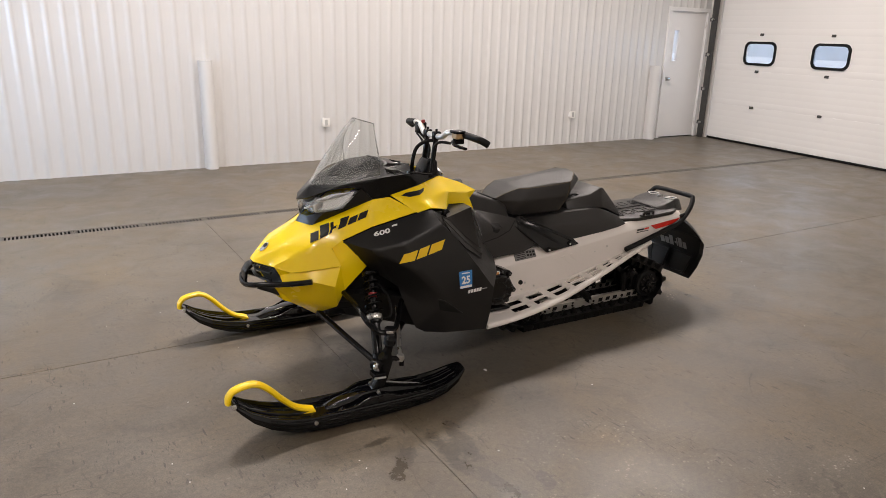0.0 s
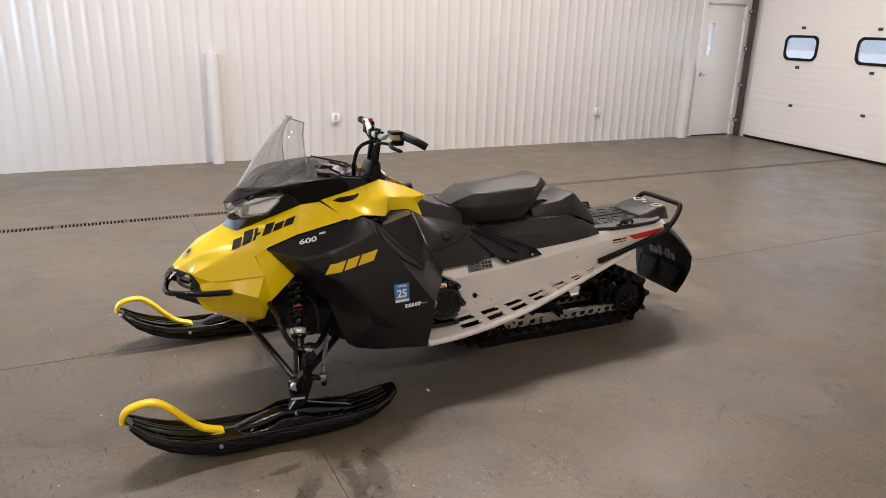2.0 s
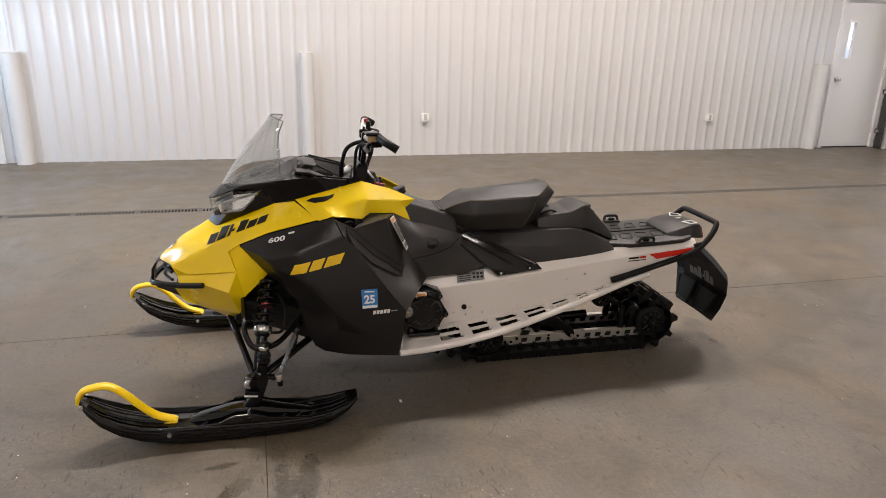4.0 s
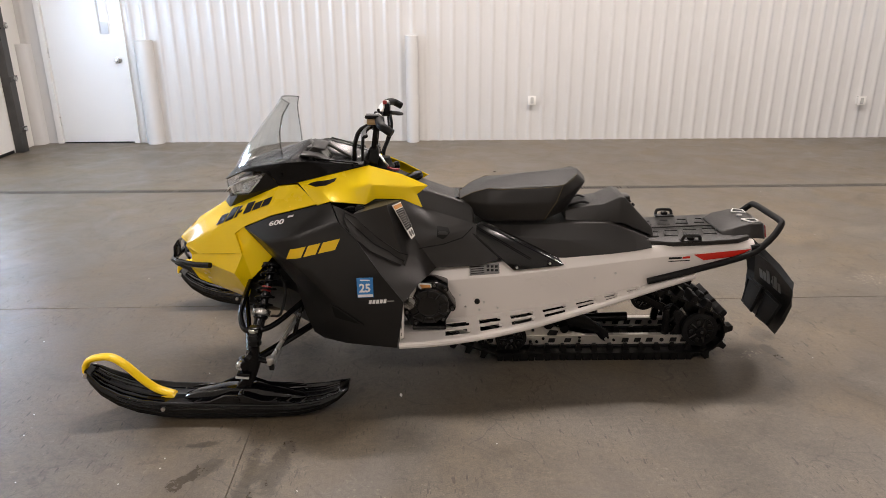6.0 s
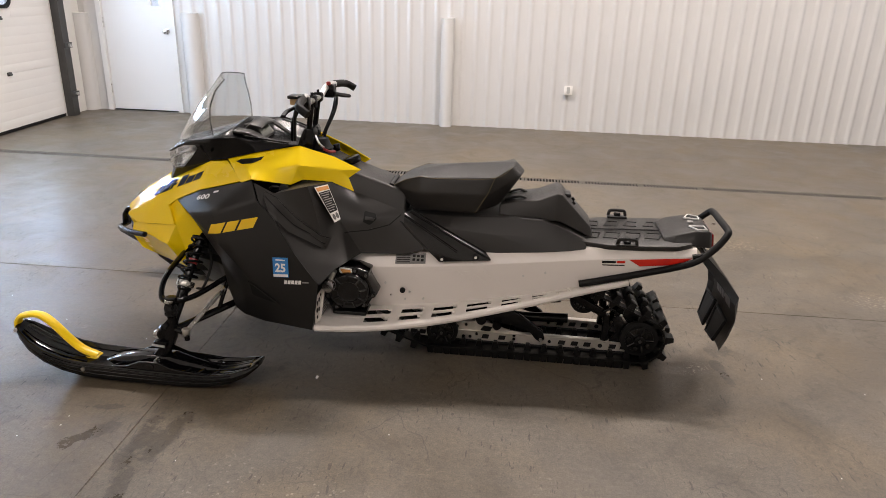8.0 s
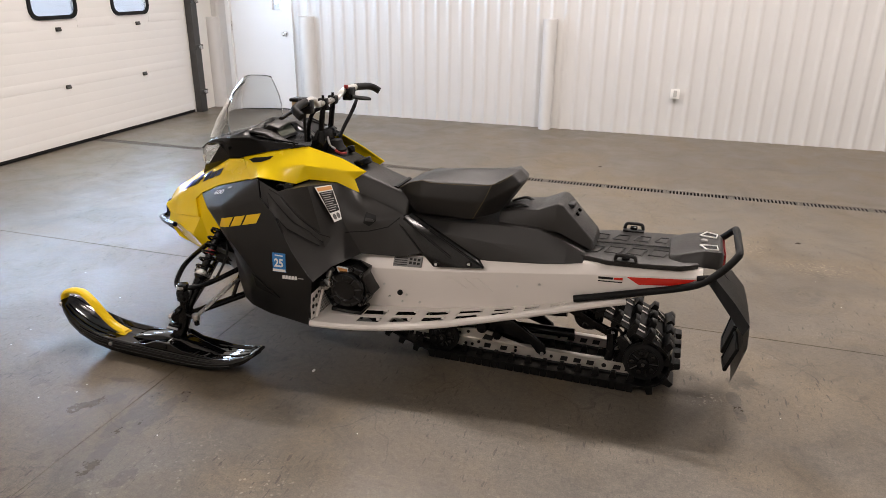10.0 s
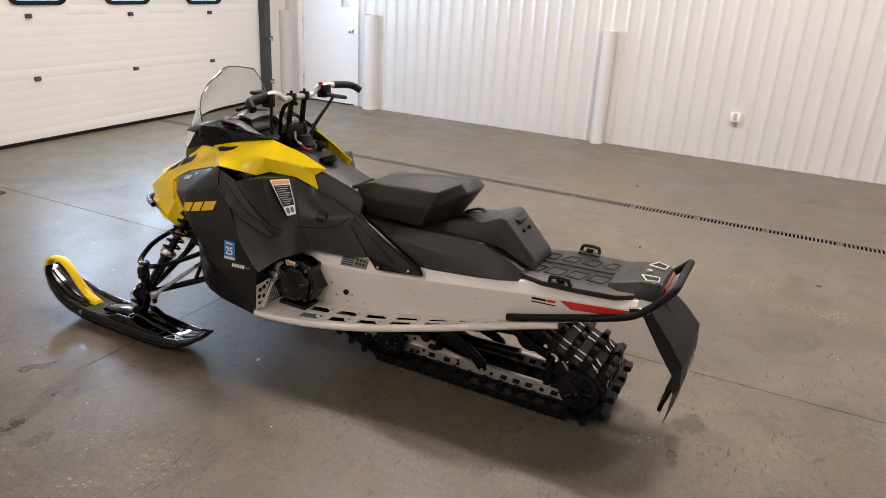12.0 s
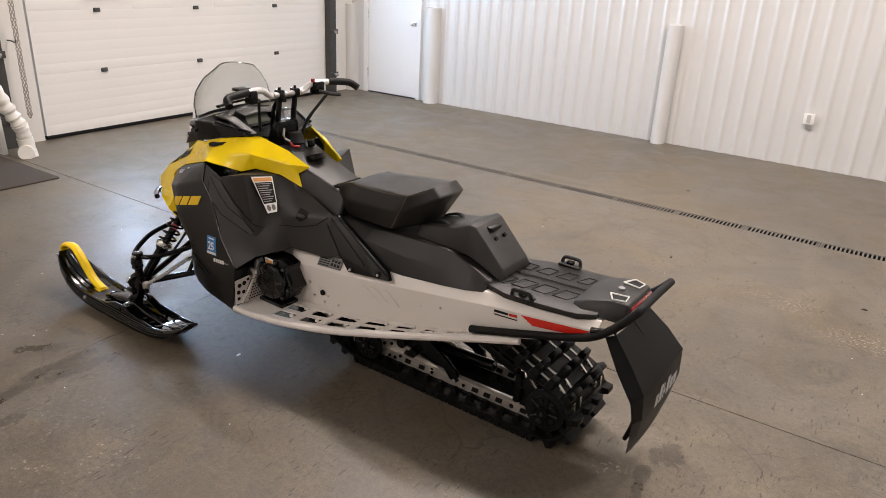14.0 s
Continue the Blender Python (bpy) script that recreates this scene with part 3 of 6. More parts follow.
# west: the door's own x runs north, so its face looks east into the hall
LEN = 3.80
WESTM = Matrix.Translation((-2.195, 4.22, 0)) @ Matrix.Rotation(radians(91.4), 4, "Z")
overhead_door("overhead_door_1", "white ribbed sectional overhead door with windows, shut", WESTM, LEN,
              [0.765, 1.765, 2.85], [0.648, 1.779, 2.928], -0.42)
wall_west = thing("wall_west", "white wall round the west overhead door", "wall", WESTM, kind="structure")
part("wall_pier", box(LEN + 0.01, LEN + 0.62, 0.0, 0.2, 0, H), PLAIN_WALL, wall_west)
part("wall_pier", box(-8.8, -0.02, 0.0, 0.2, 0, H), PLAIN_WALL, wall_west)
# added dark strip: its colour stands in for the shadowed gap by the door
part("gap_strip", prism([(-0.86, 0.0), (-0.86, -0.05), (-0.44, -0.05), (-0.30, -0.02), (-0.30, 0.0)], 0.0, 3.6, "z", 0.004, 1), GAP_DARK, wall_west, "added dark strip for the shadowed gap beside the overhead door")
part("lintel", box(-0.02, LEN + 0.01, 0.0, 0.2, 4.0, H), PLAIN_WALL, wall_west)

EASTM = Matrix.Translation((10.27, 8.15, 0)) @ Matrix.Rotation(radians(-96.3), 4, "Z")
overhead_door("overhead_door_2", "white ribbed sectional overhead door with windows, shut", EASTM, 3.85, [0.855, 2.075, 3.295], [0.853, 2.072, 3.29])
wall_east = thing("wall_east", "white wall round the east overhead door", "wall", EASTM, kind="structure")
part("wall_pier", box(-0.5, -0.02, 0.0, 0.2, 0, H), PLAIN_WALL, wall_east)
part("wall_pier", box(3.87, 12.8, 0.0, 0.2, 0, H), PLAIN_WALL, wall_east)
part("lintel", box(-0.02, 3.87, 0.0, 0.2, 4.0, H), PLAIN_WALL, wall_east)


# ---- the snowmobile: u runs from the ski tips to the tail, v across, w up ----
from mathutils.bvhtree import BVHTree

sled = thing("snowmobile", "yellow and black trail snowmobile with a silver tunnel", "snowmobile", Matrix.Translation((0.85, 3.236, 0)) @ Matrix.Rotation(radians(-1.5), 4, "Z"))


def cast(ob, u, w, s, lift=0.002):
    """The point of a panel seen straight from its side at (u, w), lifted off it."""
    bm = bmesh.new()
    bm.from_mesh(ob.data)
    tree = BVHTree.FromBMesh(bm)
    bm.free()

    def at(u, w):
        p, nrm, _, _ = tree.ray_cast(Vector((u, s * 2.0, w)), Vector((0, -s, 0)))
        if p is None:
            p, nrm, _, _ = tree.find_nearest(Vector((u, s * 0.5, w)))
        if nrm.y * s < 0:
            nrm = -nrm
        return p + nrm * lift
    return at(u, w) if u is not None else at


def decal(name, outlines, mat, host, parent, s=-1, lift=0.002, label="", thick=0.0012, fine=0):
    """Flat print that lies on a panel: outlines of (u, w) as seen from the side."""
    top, low = cast(host, None, None, s, lift), cast(host, None, None, s, lift - thick)
    bm = bmesh.new()
    for o in outlines:
        # a fine grid over a four-cornered outline, a fan over any other
        n = 8 if len(o) == 4 else 1
        if len(o) == 4:
            flat = [[[o[0][c] * (1 - p) * (1 - q) + o[1][c] * p * (1 - q) + o[2][c] * p * q + o[3][c] * (1 - p) * q for c in (0, 1)] for p in (i / n for i in range(n + 1))] for q in (j / n for j in range(n + 1))]
            hi = [[bm.verts.new(top(*c)) for c in row] for row in flat]
            for j in range(n):
                for i in range(n):
                    bm.faces.new((hi[j][i], hi[j][i + 1], hi[j + 1][i + 1], hi[j + 1][i]))
            rim = [(0, i) for i in range(n)] + [(j, n) for j in range(n)] + [(n, n - i) for i in range(n)] + [(n - j, 0) for j in range(n)]
            rim_hi, rim_flat = [hi[j][i] for j, i in rim], [flat[j][i] for j, i in rim]
        else:
            rim_flat = o
            rim_hi = [bm.verts.new(top(*c)) for c in o]
            bm.faces.new(rim_hi)
        rim_lo = [bm.verts.new(low(*c)) for c in rim_flat]
        for k in range(len(rim_hi)):
            m = (k + 1) % len(rim_hi)
            bm.faces.new((rim_hi[k], rim_lo[k], rim_lo[m], rim_hi[m]))
    return part(name, bm, mat, parent, label)


def slanted(u, w, du, dw, lean, run):
    """A leaning block of du by dw whose base line climbs by run per metre."""
    return [(u, w), (u + du, w + du * run), (u + du + lean * dw, w + du * run + dw), (u + lean * dw, w + dw)]


def word(text, u, w, size, run, lean, host, parent, mat, name="lettering", s=-1, squeeze=1.0):
    """Readable characters laid on a panel."""
    cu = bpy.data.curves.new("txt", "FONT")
    cu.body, cu.size, cu.resolution_u, cu.offset = text, size, 3, size * .035
    ob = bpy.data.objects.new("txt", cu)
    scene.collection.objects.link(ob)
    me = bpy.data.meshes.new_from_object(ob.evaluated_get(bpy.context.evaluated_depsgraph_get()))
    bpy.data.objects.remove(ob)
    at = cast(host, None, None, s, 0.0035)
    bm = bmesh.new()
    bm.from_mesh(me)
    bpy.data.meshes.remove(me)
    for v in bm.verts:
        x, y = v.co.x * squeeze, v.co.y
        v.co = at(u + x + lean * y, w + y + run * x)
    return part(name, bm, mat, parent)


def on_quad(name, parent, pts, spots, mat, lift, label="", corners=("RG", "RI", "BR", "J2"), s=-1):
    """Print on a four-cornered facet: spots in its own 0..1 square, from its first corner."""
    a, b, c, d = (Vector((pts[k][0], s * pts[k][1], pts[k][2])) for k in corners)
    nrm = (b - a).cross(d - a).normalized()
    if nrm.x < 0:
        nrm = -nrm
    bm = bmesh.new()
    bm.faces.new([bm.verts.new(a * (1 - p) * (1 - q) + b * p * (1 - q) + c * p * q + d * (1 - p) * q + nrm * lift) for p, q in spots])
    bmesh.ops.triangulate(bm, faces=bm.faces[:])
    bmesh.ops.solidify(bm, geom=bm.faces[:], thickness=.0008)
    return part(name, bm, mat, parent, label)


# hood: the yellow nose, both sides in one moulding
HOOD = dict(N0=(.277, 0, .575), NM=(.280, .032, .573), MT=(.335, .105, .566), M1=(.342, .150, .573), T1=(.365, 0, .660), E1=(.390, .110, .656), B0=(.488, 0, .735), B1=(.530, .085, .730), B2=(.780, .212, .853),
            SM=(.862, .224, .862), SB=(.955, .322, .806), PE=(.752, .272, .744), P1=(.629, .236, .686), TX=(.620, .190, .752), M3=(.480, .200, .655), KA=(.582, .226, .652), M2=(.402, .190, .552), M5=(.457, .222, .560), KC=(.612, .258, .574),
            MC=(.363, .152, .533), LS=(.368, .172, .508), L2=(.478, .236, .514), KD=(.577, .272, .486), GR=(.672, .252, .631), YR=(.744, .246, .558), KH=(.638, .231, .448), KE=(.612, .196, .360), LY=(.345, .140, .474), Y2=(.378, .130, .407),
            Y3=(.431, .120, .380), KF=(.556, .045, .278), YC=(.365, 0, .400), LC=(.338, 0, .458), FC=(.550, 0, .276))
HOOD.update(A2=(.404, .176, .546), A5=(.460, .207, .553), CB=(.613, .245, .569), AK=(.588, .213, .650), N2=(.283, 0, .584), NL=(.286, .030, .583), ML=(.338, .104, .577), M4=(.346, .147, .583))
hood = part("hood", moulded(HOOD, ["N0 N2 NL NM", "NM NL ML MT", "MT ML M4 M1", "N2 T1 E1 NL", "NL E1 ML", "T1 B0 B1 E1", "E1 M3 M4 ML", "E1 B1 TX M3", "B1 B2 TX", "M3 TX P1 KA", "TX B2 P1", "B2 SM SB PE P1", "M4 M3 M5 M2", "M1 M4 M2", "M3 KA KC M5",
                                  "M2 M5 A5 A2", "M5 KC CB A5", "KA AK CB KC", "KA P1 AK", "M1 M2 A2 MC", "A2 A5 L2 LS", "A2 LS MC", "A5 CB KD L2", "LY LS L2 Y3", "LY Y3 Y2", "L2 KD KE Y3", "Y3 KE KF", "Y2 Y3 KF YC", "YC KF FC", "LY Y2 YC LC",
                                  "AK P1 GR CB", "P1 YR GR", "GR YR KH CB", "CB KH KD", "KD KH KE"], sides=(-1, 1), firm=1.3, level=2), YELLOW, sled, "glossy yellow moulded nose", 30)
# intake mouth between nose and chin
part("air_intake", shell(dict(a=(.284, 0, .568), b=(.290, .032, .566), c=(.342, .105, .558), d=(.350, .148, .560), e=(.368, .150, .530), f=(.374, .168, .506), g=(.352, .138, .474), h=(.344, .06, .459), i=(.343, 0, .459), j=(.395, 0, .515), k=(.405, .085, .520)),
                         ["a b k j", "b c k", "c d e k", "e f g k", "g h k", "h i j k"], sides=(-1, 1), bev=0.003), RUBBER, sled, "black air intake mouth")
for _w in (.50, .535):
    part("intake_bar", tube([(.335, -.11, _w), (.300, -.05, _w + .004), (.292, 0, _w + .006), (.300, .05, _w + .004), (.335, .11, _w)], .007, 8, 4), BLACK_PANEL, sled)
part("emblem", loft([[(.335 + dx * .72 + r * .72 * math.cos(t), -0.012 + r * .9 * math.sin(t), .630 + .95 * dx + r * .62 * math.cos(t)) for t in (k * math.pi / 10 for k in range(20))] for dx, r in ((0, .026), (0.004, .026), (.006, .022))]), CHROME, hood, "round silver emblem")
# bumper loop in front
part("front_bumper", tube([(.475, -.262, .522), (.38, -.205, .506), (.272, -.112, .490), (.240, -.040, .474), (.240, .040, .474), (.272, .112, .490), (.38, .205, .506), (.475, .262, .522)], 0.0125, 10, 2), BLACK_STEEL, sled, "black tubular front bumper")
part("emblem_mark", loft([[(.3405 + .72 * o + .010 * math.cos(t), -.012 + .017 * math.sin(t), .6365 + .95 * o + .009 * math.cos(t)) for t in (k * math.pi / 8 for k in range(16))] for o in (.0, .0015)]), BLACK_INK, hood)
part("bumper_strut", loft([[(u - .006, -h, w), (u - .006, h, w), (u + .006, h, w + .004), (u + .006, -h, w + .004)] for u, w, h in ((.240, .470, .036), (.246, .528, .034), (.266, .558, .032), (.312, .568, .030))], .003), BLACK_STEEL, sled)
for s in (-1, 1):
    part("bumper_foot", tube([(.275, s * .11, .484), (.34, s * .12, .455), (.40, s * .11, .42)], 0.014, 8, 3), BLACK_PANEL, sled)

COWL = dict(SM=(.866, .226, .870), SB=(.956, .326, .801), A1=(1.013, .352, .826), R1=(.985, .300, .852), K1=(1.142, .262, .785), K2=(1.180, .215, .797), K3=(1.290, .170, .782),
            SL=(1.376, .126, .732), SN=(1.352, .122, .790), SU=(1.400, .100, .824), PK=(1.152, .155, .926), R2=(1.165, .232, .862), R3=(1.320, .150, .830), IN=(1.29, .118, .878), M0=(1.0, .236, .906))
PANEL = dict(P1=(.629, .236, .680), PE=(.752, .278, .740), SB=(.950, .328, .800), AP=(1.013, .356, .818), C0=(.735, .345, .655), C1=(.860, .402, .690), C2=(1.045, .398, .752), YR=(.745, .255, .548), F1=(.850, .345, .470),
             F2=(.893, .378, .340), F3=(.922, .392, .272), F5=(.962, .402, .248), F4=(1.060, .425, .234), PB=(1.268, .456, .226), G1=(1.110, .410, .690), G2=(1.212, .450, .548), G3=(1.300, .458, .432), PR=(1.290, .460, .335), Q1=(.90, .435, .56), Q2=(1.05, .452, .40),
             FT=(.985, .432, .345))
LABEL = dict(a=(1.252, .306, .792), b=(1.283, .214, .782), c=(1.345, .240, .644), d=(1.326, .292, .640))
KNEE = dict(AP=(1.020, .352, .812), CK=(1.052, .393, .747), RA=(1.100, .342, .768), RG=(1.235, .328, .802), G1=(1.115, .402, .684), G2=(1.208, .440, .540), G3=(1.305, .452, .430), J1=(1.150, .356, .700), J2=(1.305, .336, .540), G4=(1.360, .390, .482), G5=(1.432, .250, .500),
            RI=(1.285, .185, .783), BR=(1.342, .236, .632), K1=(1.142, .248, .778), K2=(1.182, .203, .790), K3=(1.292, .160, .776), SL=(1.372, .122, .733), VT=(1.468, .218, .645), KT=(1.620, .180, .668), KM=(1.575, .210, .613), G6=(1.620, .236, .503), G7=(1.700, .234, .530))
for s in (-1, 1):
    cowl = part("side_cowl", moulded(COWL, ["SM SB A1 R1", "SM R1 M0", "R1 R2 PK M0", "A1 K1 R2 R1", "K1 K2 R2", "K2 K3 R3 R2", "K3 SL SN R3", "SN SU R3", "PK R2 R3 IN", "IN R3 SU"], sides=(s,), firm=1.35), YELLOW, sled, "glossy yellow side cowl with a slot vent", 48)
    decal("slot_vent", [[(.911, .867), (.935, .877), (.988, .870), (.944, .862)], [(.935, .877), (1.028, .892), (1.020, .881), (.988, .870)]], BLACK_INK, cowl, cowl, s, .003)
    panel = part("side_panel", moulded(PANEL, ["P1 PE SB C1 C0", "SB AP C2 C1", "P1 C0 YR", "C0 C1 Q1 F1 YR", "C1 C2 G1 Q1", "G1 G2 Q2 Q1", "G2 G3 PR Q2", "Q1 Q2 FT F1", "F1 FT F2", "F2 FT F3", "FT F5 F3", "FT Q2 F4 F5", "Q2 PR PB F4"], sides=(s,), firm=1.35), BLACK_PANEL, sled, "matt black side panel", 48)
    knee = part("knee_panel", moulded(KNEE, ["AP RA J1 CK", "CK J1 G1", "RA RG J2 J1", "G1 J1 J2 G2", "G2 J2 G4 G3", "RG RI BR J2", "J2 BR G5 G4", "RA K1 RG", "K1 K2 RI RG", "K2 K3 RI", "RI K3 SL", "RI SL VT BR", "SL KT VT", "VT KT KM", "BR VT KM G5", "KM G6 G5", "KM KT G7 G6"], sides=(s,), firm=1.5, level=2), GREY_GRAIN, sled, "grained charcoal knee panel", 30)
    br = part("inner_bracket", box(1.055, 1.115, min(s * .25, s * .285), max(s * .25, s * .285), .752, .772, .005), BLACK_STEEL, knee)
    part("bracket_clip", tube([(1.06, s * .285, .770), (1.08, s * .29, .782), (1.11, s * .285, .776)], .006, 8, 3), BLACK_PANEL, br)
    # grooved pad on the panel, the shade of its grooves laid on as dark lines
    pad_hi, pad_lo = ((1.066, .778), (1.110, .753), (1.195, .670), (1.312, .580)), ((1.066, .752), (1.090, .708), (1.165, .630), (1.285, .550))
    decal("pressed_pad", [[a_, b_, d_, c_] for a_, b_, c_, d_ in zip(pad_hi[:-1], pad_hi[1:], pad_lo[:-1], pad_lo[1:])], GREY_GRAIN, knee, knee, s, 0.005, thick=0.005)
    for rows_, k_ in ((pad_hi, .5), (pad_lo, 0), (pad_hi, 0)):
        line_ = [(a_[0] + (b_[0] - a_[0]) * k_, a_[1] + (b_[1] - a_[1]) * k_) for a_, b_ in zip(rows_, pad_lo)]
        decal("pad_groove_shade", [[a_, b_, (b_[0], b_[1] - .0035), (a_[0], a_[1] - .0035)] for a_, b_ in zip(line_[:-1], line_[1:])], RUBBER, knee, knee, s, .0065)
    for line_ in (((1.360, .588), (1.46, .600), (1.544, .624), (1.590, .664)),):
        decal("panel_seam", [[a_, b_, (b_[0] + .003, b_[1] - .004), (a_[0] + .003, a_[1] - .004)] for a_, b_ in zip(line_[:-1], line_[1:])], RUBBER, knee, knee, s, .0015)
    vi_ = decal("vent_insert", [[(1.437, .669), (1.485, .661), (1.462, .619), (1.436, .631)], [(1.485, .661), (1.492, .645), (1.475, .628), (1.462, .619)]], RUBBER, knee, knee, s, .003, "black moulded vent insert")
    decal("vent_insert_bar", [[(1.444, .650), (1.484, .646), (1.480, .638), (1.444, .641)]], GREY_GRAIN, knee, vi_, s, .008, thick=.004)
    part("fuse_plug", disc((1.12, s * .285, .772), (0.3, s, 0.2), .022, .03, 12, .004), BLACK_STEEL, knee)
    if s < 0:
        # model strokes, year sticker, maker's strokes
        run = (.681 - .610) / (1.055 - .836)
        # three broad strokes standing for the model mark
        for a, b in ((.831, .064), (.904, .050), (.964, .068)):
            decal("model_mark", [slanted(a, .598 + (a - .831) * .228, b, .044, .48, .228)], YELLOW_INK, panel, panel, s, .003)
        word("600", .750, .708, .0225, .27, .25, panel, panel, WHITE_INK, squeeze=2.0)
        decal("model_mark", [slanted(.832, .747, .024, .006, .3, .27)], WHITE_INK, panel, panel, s)
        st = decal("year_sticker", [[(1.117, .451), (1.181, .454), (1.180, .536), (1.114, .532)]], BLUE_INK, panel, panel, s, fine=2, label="blue year sticker")
        decal("sticker_band", [[(1.118, .453), (1.179, .456), (1.179, .467), (1.118, .464)]], WHITE_INK, panel, st, s, .0038)
        decal("sticker_band", [[(1.128, .521), (1.168, .522), (1.168, .527), (1.128, .526)]], WHITE_INK, panel, st, s, .0038)
        word("25", 1.125, .475, .048, .04, 0, panel, st, WHITE_INK, squeeze=.95)
        for k in range(5):
            decal("maker_mark", [slanted(1.160 + k * .0148, .424 + k * .0009, .0115, .016, .15, .06)], WHITE_INK, panel, panel, s)
        decal("maker_mark", [slanted(1.235, .434, .028, .004, .15, .06)], GREY_INK, panel, panel, s)
        # scoop at the panel's foot: its shade laid on as a dark patch, with a raised lip
        decal("scoop_shade", [[(1.008, .416), (1.034, .406), (1.132, .328), (1.020, .360)]], RUBBER, panel, panel, s, .0015)
        decal("scoop_lip", [[(1.006, .420), (1.036, .410), (1.034, .404), (1.008, .413)], [(1.036, .410), (1.138, .330), (1.130, .327), (1.034, .404)]], BLACK_PANEL, panel, panel, s, .006, thick=.005)
        # warning label on the knee panel
        wl = on_quad("warning_label", knee, LABEL, [(.02, 0), (1, 0), (1, .70), (.88, 1), (.12, 1)], WHITE_INK, .002, "long warning label with grey print", "abcd")
        on_quad("label_head", wl, LABEL, [(.08, .03), (.94, .03), (.94, .13), (.08, .13)], ORANGE_INK, .0036, "", "abcd")
        on_quad("label_body", wl, LABEL, [(.08, .16), (.94, .16), (.93, .74), (.12, .74)], BLACK_INK, .0036, "", "abcd")
        for k in range(9):
            a_ = .19 + .06 * k
            on_quad("print_line", wl, LABEL, [(.14, a_), (.86 - .1 * (k % 3), a_), (.86 - .1 * (k % 3), a_ + .026), (.14, a_ + .016)], GREY_INK, .0046, "", "abcd")
        for a_ in (.34, .68):
            on_quad("pictogram", wl, LABEL, [(a_ + .14 * math.cos(k * math.pi / 5), .865 + .085 * math.sin(k * math.pi / 5)) for k in range(10)], LABEL_GREY, .004, "", "abcd")
    # brand strokes along the hood
    x = .497
    for du, hh in ((.034, .030), (.036, .042), (.012, .040), (.015, .010), (.036, .042), (.037, .030), (.037, .030)):
        base = .675 + (x - .497) * .436 + (.011 if hh == .010 else 0)
        decal("brand_mark", [slanted(x, base, du, hh, .55, .436)], BLACK_INK, hood, hood, s, .003)
        x += du + .0062

# lower belly, and an added solid dark fill that closes the view through the engine bay
part("belly_pan", loft([[(u, -a, w0), (u, -b, w1), (u, b, w1), (u, a, w0)] for u, a, b, w0, w1 in ((.56, .07, .20, .30, .43), (.80, .20, .27, .262, .42), (.95, .34, .385, .255, .40), (1.10, .40, .43, .246, .40), (1.27, .43, .45, .240, .40))], .006), BLACK_PANEL, sled, "black belly pan")
part("engine_bay_fill", loft([[(u, -a, w0), (u, -b, w1), (u, b, w1), (u, a, w0)] for u, a, b, w0, w1 in ((.60, .16, .15, .33, .66), (.80, .20, .17, .33, .78), (1.05, .26, .20, .35, .83), (1.34, .23, .12, .36, .74))], .01), RUBBER, sled, "added dark fill inside the engine bay")

# pod with headlight, gauge hood and windshield
POD = dict(V0=(.498, 0, .836), VA=(.526, .068, .852), V1=(.603, .128, .893), V2=(.738, .203, .915), U0=(.660, .160, .922), C0=(.562, 0, .898), B2=(.783, .217, .857), SM=(.866, .231, .873), M0=(1.0, .241, .910), PK=(1.152, .160, .931),
           U1=(.815, .246, .958), U2=(.935, .254, .970), U3=(1.110, .180, .935), C1=(.72, 0, .925), I1=(.866, .165, .985), I0=(.884, 0, 1.012), F0=(.925, 0, .925), F1=(.930, .135, .925), R0=(1.08, 0, .893), R1=(1.08, .120, .898), D4=(1.14, 0, .905), X1=(1.14, .10, .912))
pod = part("pod", moulded(POD, ["V0 VA C0", "VA V1 U0 C0", "V1 V2 U0", "V2 B2 U1 U0", "B2 SM U1", "SM M0 U2 U1", "M0 PK U3 U2", "C0 U0 C1", "U0 U1 I1 C1", "C1 I1 I0", "I1 F1 F0 I0", "U1 U2 F1 I1", "U2 U3 R1 F1", "F0 F1 R1 R0", "U3 PK X1 R1", "R1 X1 D4 R0"], sides=(-1, 1)), POD_BLACK, sled, "black fairing pod round the gauge", 48)
part("headlight_bezel", shell(dict(a=(.512, 0, .766), a2=(.524, .05, .766), e=(.580, .125, .792), b=(.648, .186, .812), c=(.735, .205, .908), d=(.783, .214, .853), g=(.534, .092, .728), f=(.490, 0, .733)), ["a a2 g f", "a2 e g", "e b d g", "b c d"], sides=(-1, 1), bev=.003), BLACK_PANEL, sled)
